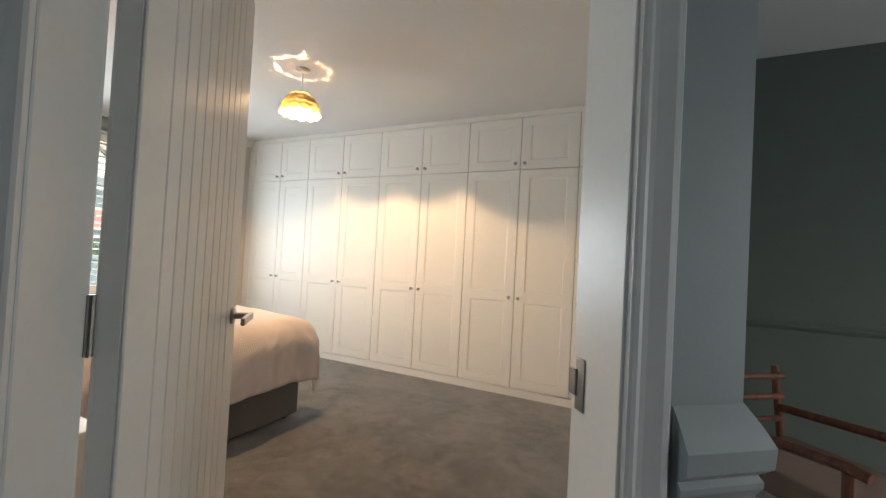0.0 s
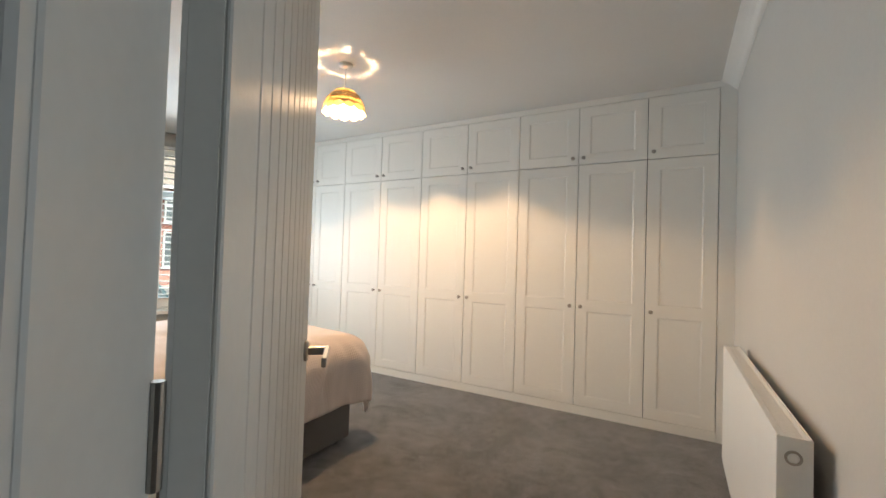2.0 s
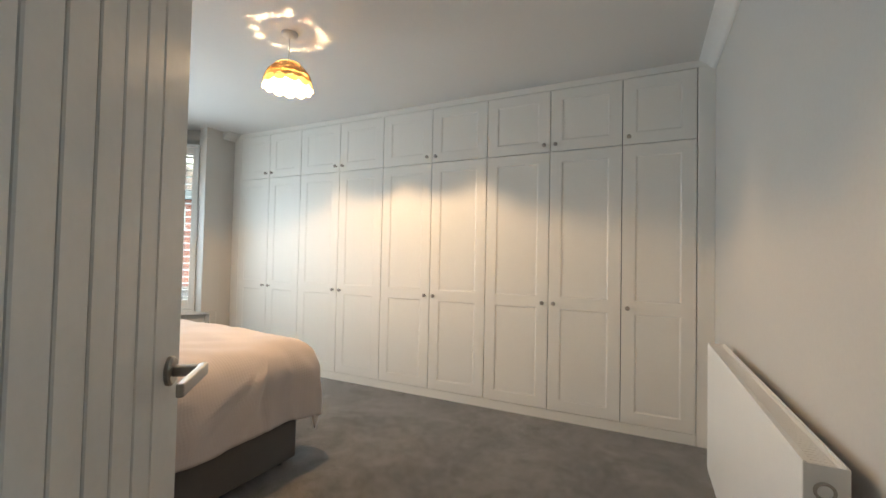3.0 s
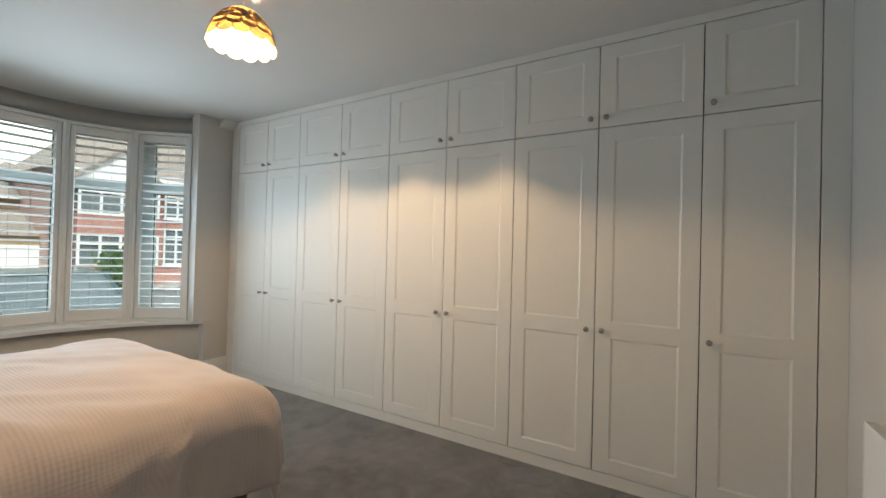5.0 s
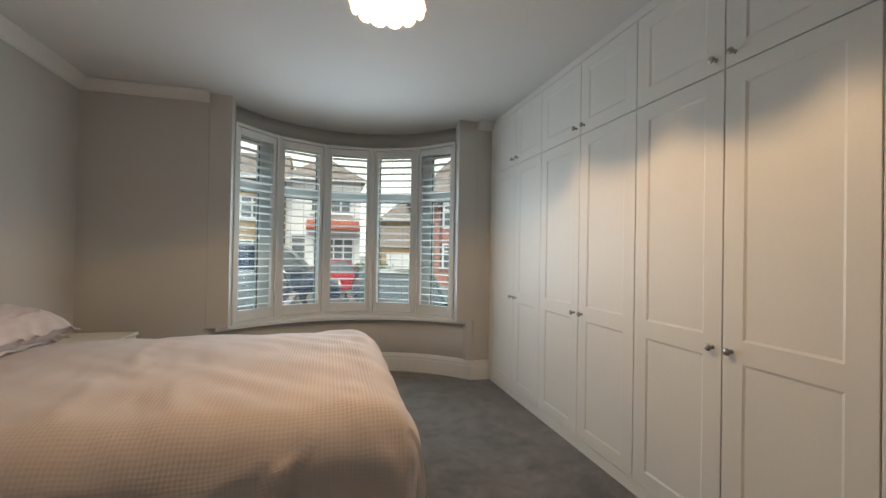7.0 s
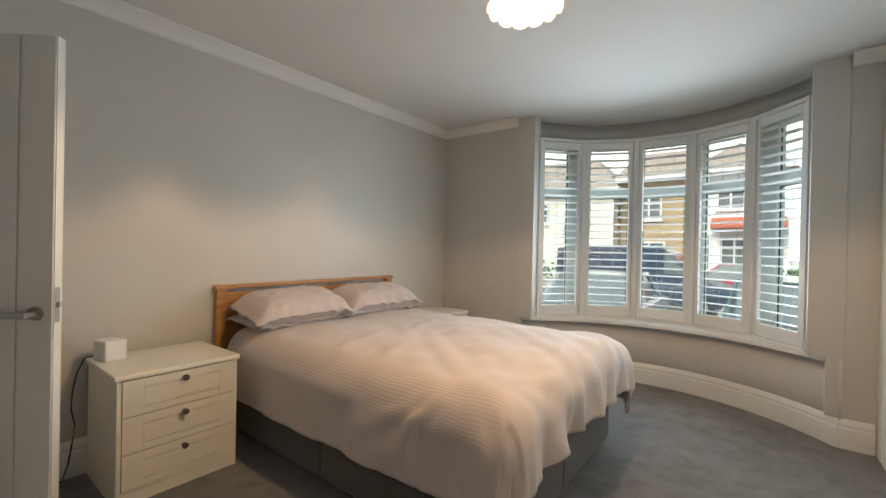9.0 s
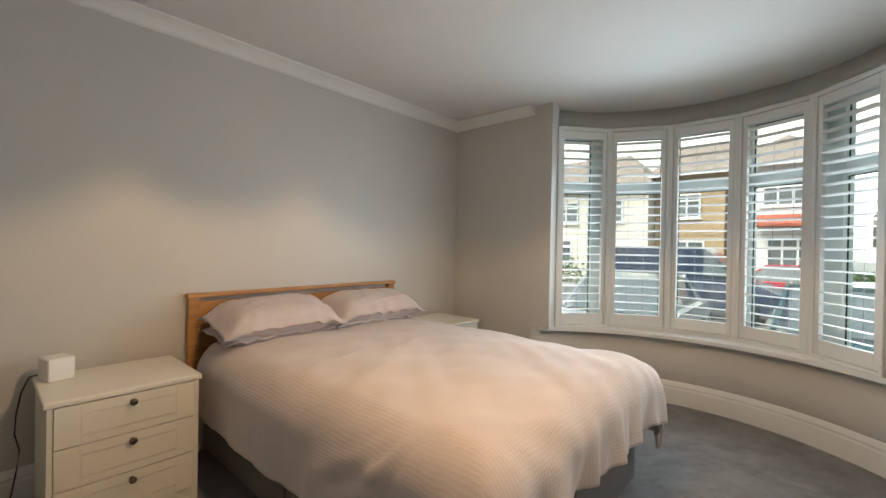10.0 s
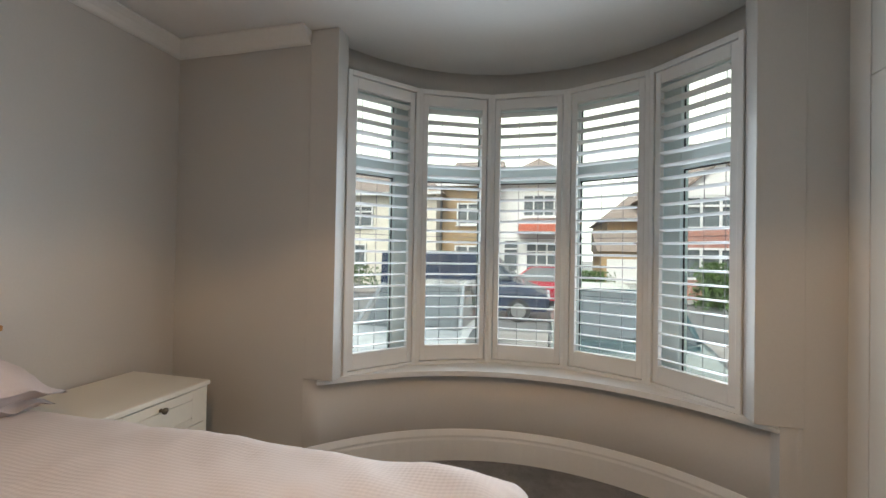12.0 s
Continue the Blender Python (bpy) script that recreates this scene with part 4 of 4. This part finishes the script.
def house(name, m, w, eaves, ridge, wall_mat, roof_mat, label, windows, gable=None, band=None, garage=None, depth=8.0, hip=True):
    """Front at y = 0, facing -y; x from 0 to w, standing on z = 0. windows: (x, z, w, h, lights)."""
    t = thing(name, m, label, "house")
    box_part("wall", wall_mat, t, (0, 0, 0, w, depth, eaves))
    bm = bmesh.new()
    o = 0.35
    k = 2.2 if hip else 0.0
    v = [bm.verts.new(c) for c in ((-o, -o, eaves), (w + o, -o, eaves), (w + o, depth + o, eaves), (-o, depth + o, eaves), (k, depth / 2, ridge), (w - k, depth / 2, ridge))]
    for f in ((0, 1, 5, 4), (1, 2, 5), (2, 3, 4, 5), (3, 0, 4), (0, 3, 2, 1)):
        bm.faces.new([v[i] for i in f])
    part("roof", bm, roof_mat, t)
    box_part("gutter", PLASTIC, t, (-o, -o - 0.08, eaves - 0.14, w + o, -o, eaves + 0.02))
    for x, z, ww, hh, n in windows:
        win = box_part("window", DARK_GLASS, t, (x, -0.02, z, x + ww, 0.03, z + hh))
        bm = bmesh.new()
        for i in range(n + 1):
            xx = x + (ww - 0.09) * i / n
            box(bm, xx, -0.09, z, xx + 0.09, -0.021, z + hh)
        for zz in (z, z + hh * 0.68, z + hh - 0.09):
            box(bm, x, -0.085, zz, x + ww, -0.022, zz + 0.09)
        part("frame", bm, PLASTIC, win)
        box_part("sill", PLASTIC, win, (x - 0.06, -0.14, z - 0.08, x + ww + 0.06, -0.02, z))
    if gable:
        gx, gw, gz, mat = gable
        bm = bmesh.new()
        pts = [(gx, gz), (gx + gw, gz), (gx + gw / 2, gz + gw * 0.42)]
        a = [bm.verts.new((x, -0.7, z)) for x, z in pts]
        b = [bm.verts.new((x, depth / 2, z)) for x, z in pts]
        bm.faces.new(a)
        for i in range(3):
            bm.faces.new((a[i], a[(i + 1) % 3], b[(i + 1) % 3], b[i]))
        part("gable", bm, mat, t, "white rendered gable")
        bm = bmesh.new()
        for s in (0, 1):
            p, q = Vector((pts[s][0], -0.78, pts[s][1])), Vector((pts[2][0], -0.78, pts[2][1]))
            d = (p - q) * 0.12
            vs = []
            for y in (-0.85, depth / 2):
                for c in (p + d, q):
                    vs += [bm.verts.new((c.x, y, c.z)), bm.verts.new((c.x, y, c.z + 0.16))]
            bmesh.ops.convex_hull(bm, input=vs)
        part("gable_roof", bm, roof_mat, t)
        for z0, z1, mat2 in ((0, 0.9, wall_mat), (2.35, 3.2, wall_mat)):
            box_part("bay_wall", mat2, t, (gx + 0.2, -0.65, z0, gx + gw - 0.2, -0.001, z1))
        for z in (0.9, 3.2):
            hh = 1.45 if z < 2 else gz - 3.2
            win = box_part("bay_window", DARK_GLASS, t, (gx + 0.25, -0.60, z, gx + gw - 0.25, -0.001, z + hh))
            bm = bmesh.new()
            n = 4
            for i in range(n + 1):
                xx = gx + 0.2 + (gw - 0.5) * i / n
                box(bm, xx, -0.68, z, xx + 0.1, -0.601, z + hh)
            for zz in (z, z + hh * 0.66, z + hh - 0.1):
                box(bm, gx + 0.2, -0.675, zz, gx + gw - 0.2, -0.602, zz + 0.1)
            part("frame", bm, PLASTIC, win)
    if band:
        z0, z1, x0, x1, mat = band
        bm = bmesh.new()
        vs = [bm.verts.new(c) for c in ((x0, -0.9, z0), (x1, -0.9, z0), (x1, -0.9, z0 + 0.12), (x0, -0.9, z0 + 0.12), (x0, -0.001, z0), (x1, -0.001, z0), (x1, -0.001, z1), (x0, -0.001, z1))]
        bmesh.ops.convex_hull(bm, input=vs)
        part("porch_roof", bm, mat, t, "tiled lean-to roof over the ground floor")
    if garage:
        x0, x1, h = garage
        g = box_part("garage", wall_mat, t, (x0, -3.0, 0, x1, -0.001, h))
        box_part("garage_door", PLASTIC, g, (x0 + 0.3, -3.05, 0, x1 - 0.3, -3.001, h - 0.4))
        bm = bmesh.new()
        vs = [bm.verts.new(c) for c in ((x0 - 0.2, -3.2, h), (x1 + 0.2, -3.2, h), (x1 + 0.2, 0, h), (x0 - 0.2, 0, h), (x0 - 0.2, 0, h + 1.3), (x1 + 0.2, 0, h + 1.3))]
        bmesh.ops.convex_hull(bm, input=vs)
        part("garage_roof", bm, roof_mat, g)
    return t


house("brick_house", pose(7.6, 24, GZ), 11.0, 5.2, 8.2, RED_BRICK, ROOF_BROWN, "red brick semi-detached house with white gables and bays",
      [(4.2, 3.3, 1.3, 1.2, 2), (4.2, 0.9, 1.2, 1.9, 2), (6.2, 3.3, 1.3, 1.2, 2), (6.1, 0.9, 1.2, 1.9, 2)], gable=(0.3, 3.6, 4.7, RENDER_WHITE))
house("garage_house", pose(5.7, 29, GZ), 4.6, 4.1, 6.3, TAN_BRICK, ROOF_BROWN, "tan brick house with a brown roof and a white garage",
      [(2.6, 2.9, 1.2, 1.0, 2)], garage=(-0.7, 3.0, 2.16))
house("white_house", pose(-0.6, 27, GZ), 4.4, 6.2, 8.4, RENDER_WHITE, ROOF_BROWN, "white rendered house with a red tiled porch roof",
      [(1.4, 4.1, 2.4, 1.3, 4), (0.3, 0.9, 0.9, 1.9, 1), (1.6, 0.9, 2.4, 1.7, 4)], band=(3.1, 3.7, 1.2, 4.3, ROOF_RED))
house("tan_house", pose(-3.9, 26.5, GZ), 3.25, 6.0, 8.2, TAN_BRICK, ROOF_BROWN, "tan brick house across the road",
      [(0.9, 3.6, 1.3, 1.3, 2), (0.8, 0.9, 1.6, 1.5, 2)], hip=False)
house("cream_house", pose(-16.5, 25.5, GZ), 12.5, 5.4, 8.0, RENDER_CREAM, ROOF_BROWN, "cream rendered house across the road",
      [(1.0, 3.4, 1.6, 1.3, 2), (4.0, 3.4, 1.6, 1.3, 2), (7.0, 3.4, 1.6, 1.3, 2), (9.6, 3.4, 1.6, 1.3, 2), (1.0, 0.9, 2.0, 1.5, 3), (6.0, 0.9, 2.2, 1.5, 3)])


def loft(bm, sections):
    """Skin closed rings of equal length."""
    rings = [[bm.verts.new(p) for p in s] for s in sections]
    n = len(rings[0])
    for a, b in zip(rings, rings[1:]):
        for k in range(n):
            bm.faces.new((a[k], a[(k + 1) % n], b[(k + 1) % n], b[k]))
    bm.faces.new(rings[0])
    bm.faces.new(rings[-1])


def car(m, name, label, paint, length, height, van=False):
    """Nose towards +x, standing on z = 0."""
    t = thing(name, m, label, "van" if van else "car")
    L, w = length, 0.9 if not van else 0.98
    belt = height * 0.62 if not van else height * 0.55
    if van:
        prof = [(0, 0.45, belt), (0.02, 0.3, height * 0.97), (0.5, 0.3, height), (L - 1.9, 0.3, height), (L - 1.75, 0.3, height * 0.98), (L - 1.0, 0.3, belt + 0.10), (L - 0.1, 0.32, belt - 0.25), (L, 0.45, belt - 0.4)]
    else:
        prof = [(0, 0.4, belt * 0.82), (0.12, 0.25, belt), (0.7, 0.22, belt + 0.02), (L * 0.5, 0.2, belt), (L - 1.2, 0.22, belt * 0.97), (L - 0.15, 0.25, belt * 0.8), (L, 0.4, belt * 0.62)]
    secs = []
    for i, (x, z0, z1) in enumerate(prof):
        ww = w * (0.86 if i in (0, len(prof) - 1) else 1.0)
        tw = ww * (0.93 if van else 0.97)
        mid = min(z1 - 0.04, belt * 0.72)
        secs.append([(x, -ww * 0.95, z0), (x, -ww, mid), (x, -tw, z1 - 0.03), (x, -tw * 0.9, z1), (x, tw * 0.9, z1), (x, tw, z1 - 0.03), (x, ww, mid), (x, ww * 0.95, z0)])
    bm = bmesh.new()
    loft(bm, secs)
    part("body", bm, paint, t)
    if not van:
        a, b, c, d = 0.35, L * 0.28, L * 0.56, L - 1.15
        bm = bmesh.new()
        secs = [[(x, -wy, z0), (x, -wy * 0.8, z1), (x, wy * 0.8, z1), (x, wy, z0)] for x, wy, z0, z1 in ((a, w * 0.86, belt - 0.05, belt + 0.03), (b, w * 0.88, belt - 0.05, height - 0.03), ((b + c) / 2, w * 0.89, belt - 0.05, height - 0.015), (c, w * 0.88, belt - 0.05, height - 0.04), (d, w * 0.84, belt - 0.05, belt + 0.01))]
        loft(bm, secs)
        part("windows", bm, DARK_GLASS, t, "dark tinted glass")
        bm = bmesh.new()
        secs = [[(x, -wy, z), (x, -wy * 0.93, z + 0.035), (x, wy * 0.93, z + 0.035), (x, wy, z)] for x, wy, z in ((b - 0.1, w * 0.71, height - 0.05), ((b + c) / 2, w * 0.72, height - 0.02), (c + 0.05, w * 0.71, height - 0.06))]
        loft(bm, secs)
        part("roof", bm, paint, t)
        for s in (-1, 1):
            bm = bmesh.new()
            tube(bm, [(d, s * w * 0.83, belt), (c + 0.03, s * w * 0.71, height - 0.03)], 0.03, 6)
            tube(bm, [(a, s * w * 0.84, belt + 0.02), (b - 0.05, s * w * 0.71, height - 0.03)], 0.035, 6)
            part("pillar", bm, paint, t)
    else:
        for s in (-1, 1):
            bm = bmesh.new()
            loft(bm, [[(L - 1.75, s * 0.90, belt + 0.12), (L - 1.08, s * 0.93, belt + 0.12), (L - 1.7, s * 0.93, height * 0.93), (L - 1.75, s * 0.93, height * 0.93)], [(L - 1.75, s * 0.99, belt + 0.12), (L - 1.08, s * 0.99, belt + 0.12), (L - 1.7, s * 0.96, height * 0.93), (L - 1.75, s * 0.96, height * 0.93)]])
            part("window", bm, DARK_GLASS, t)
        bm = bmesh.new()
        loft(bm, [[(L - 1.66, y, height * 0.95) for y in (-0.8, 0.8)] + [(L - 1.70, 0.8, height * 0.93), (L - 1.70, -0.8, height * 0.93)], [(L - 0.98, y, belt + 0.16) for y in (-0.85, 0.85)] + [(L - 1.02, 0.85, belt + 0.12), (L - 1.02, -0.85, belt + 0.12)]])
        part("windscreen", bm, DARK_GLASS, t)
    for x in (0.8, L - 0.85):
        for s in (-1, 1):
            wh = part("wheel", (lambda b: (lathe(b, [(0.32, 0), (0.33, 0.03), (0.33, 0.17), (0.32, 0.2)], 20, Matrix.Translation((x, s * (w - 0.1) - 0.1, 0.33)) @ pose(0, 0, 0, -90)), b)[1])(bmesh.new()), TYRE, t)
            bm = bmesh.new()
            lathe(bm, [(0.21, 0), (0.2, 0.01), (0.06, 0.015)], 16, Matrix.Translation((x, s * (w + 0.002), 0.33)) @ pose(0, 0, 0, -90 * s))
            part("rim", bm, RIM, wh)
    for s in (-1, 1):
        box_part("headlight", HEADLAMP, t, (L - 0.12, s * w * 0.55, belt * 0.6, L + 0.005, s * w * 0.85, belt * 0.74), 0.02)
    box_part("number_plate", PLATE, t, (-0.015, -0.26, 0.5, 0.01, 0.26, 0.62))
    return t


def paint(name, colour):
    return material(name, colour, 0.25, vary=0.03, scale=2, bump=0, coat=0.6)


car(pose(3.15, 10.9, GZ + 0.02, 0, 0, -90), "parked_car", "dark teal estate car parked on the front drive", paint("teal_paint", (0.05, 0.10, 0.11)), 4.3, 1.46)
car(pose(0.35, 11.0, GZ + 0.02, 0, 0, -90), "parked_car", "silver-grey car parked on the front drive", paint("silver_paint", (0.35, 0.38, 0.40)), 4.3, 1.42)
car(pose(-2.7, 15.2, GZ), "parked_van", "navy blue panel van parked in the road", paint("navy_paint", (0.02, 0.035, 0.075)), 5.0, 1.98, True)
car(pose(0.6, 19.3, GZ), "parked_car", "red hatchback parked across the road", paint("red_paint", (0.42, 0.02, 0.04)), 3.7, 1.45)
car(pose(-11.5, 19.0, GZ), "parked_car", "blue car parked across the road", paint("blue_paint", (0.04, 0.09, 0.30)), 4.1, 1.42)


def bush(m, sx, sy, sz, n, label, name="hedge"):
    """Many small leaves round a clipped but uneven body."""
    bm = bmesh.new()
    for _ in range(n):
        c = Vector((random.gauss(0, 0.42), random.gauss(0, 0.42), abs(random.gauss(0.5, 0.3))))
        c = Vector((max(-1, min(1, c.x)) * sx, max(-1, min(1, c.y)) * sy, min(1.05, c.z) * sz))
        q = Euler((random.uniform(0, 6.3), random.uniform(0, 6.3), random.uniform(0, 6.3)))
        s = random.uniform(0.05, 0.12)
        vs = [bm.verts.new(c + q.to_matrix() @ Vector(p)) for p in ((-s, 0, 0), (0, -s * 0.6, 0.02), (s, 0, 0), (0, s * 0.6, 0.02))]
        bm.faces.new(vs)
    t = thing(name, m, label, name)
    part("foliage", bm, LEAF, t)
    bm = bmesh.new()
    tube(bm, [(0, 0, 0), (0.02, 0.01, sz * 0.7)], 0.05, 8)
    part("stem", bm, TEAK, t)
    return t


bush(pose(3.9, 22.6, GZ), 1.3, 0.5, 1.1, 1800, "clipped green hedge across the road")
bush(pose(8.3, 19.8, GZ), 0.8, 0.8, 1.6, 1500, "bright green garden bush", "bush")
bush(pose(-9.5, 22.8, GZ), 3.6, 0.5, 1.3, 3000, "long green hedge across the road")
bm = bmesh.new()
box(bm, 6.6, 21.9, GZ, 18.0, 22.1, GZ + 0.8)
structure("garden_wall", bm, RED_BRICK, "low red brick garden wall", "garden wall")

bm = bmesh.new()
inner = arc(0, 0, 160, -75, 75, 40)
v = [[bm.verts.new((x, y, z)) for z in (-2, 120)] for x, y in inner]
for a, b in zip(v, v[1:]):
    bm.faces.new((a[0], b[0], b[1], a[1]))
structure("backdrop", bm, emitter("overcast_sky", (0.93, 0.97, 1.0), 0.8), "bright white overcast sky", "sky")
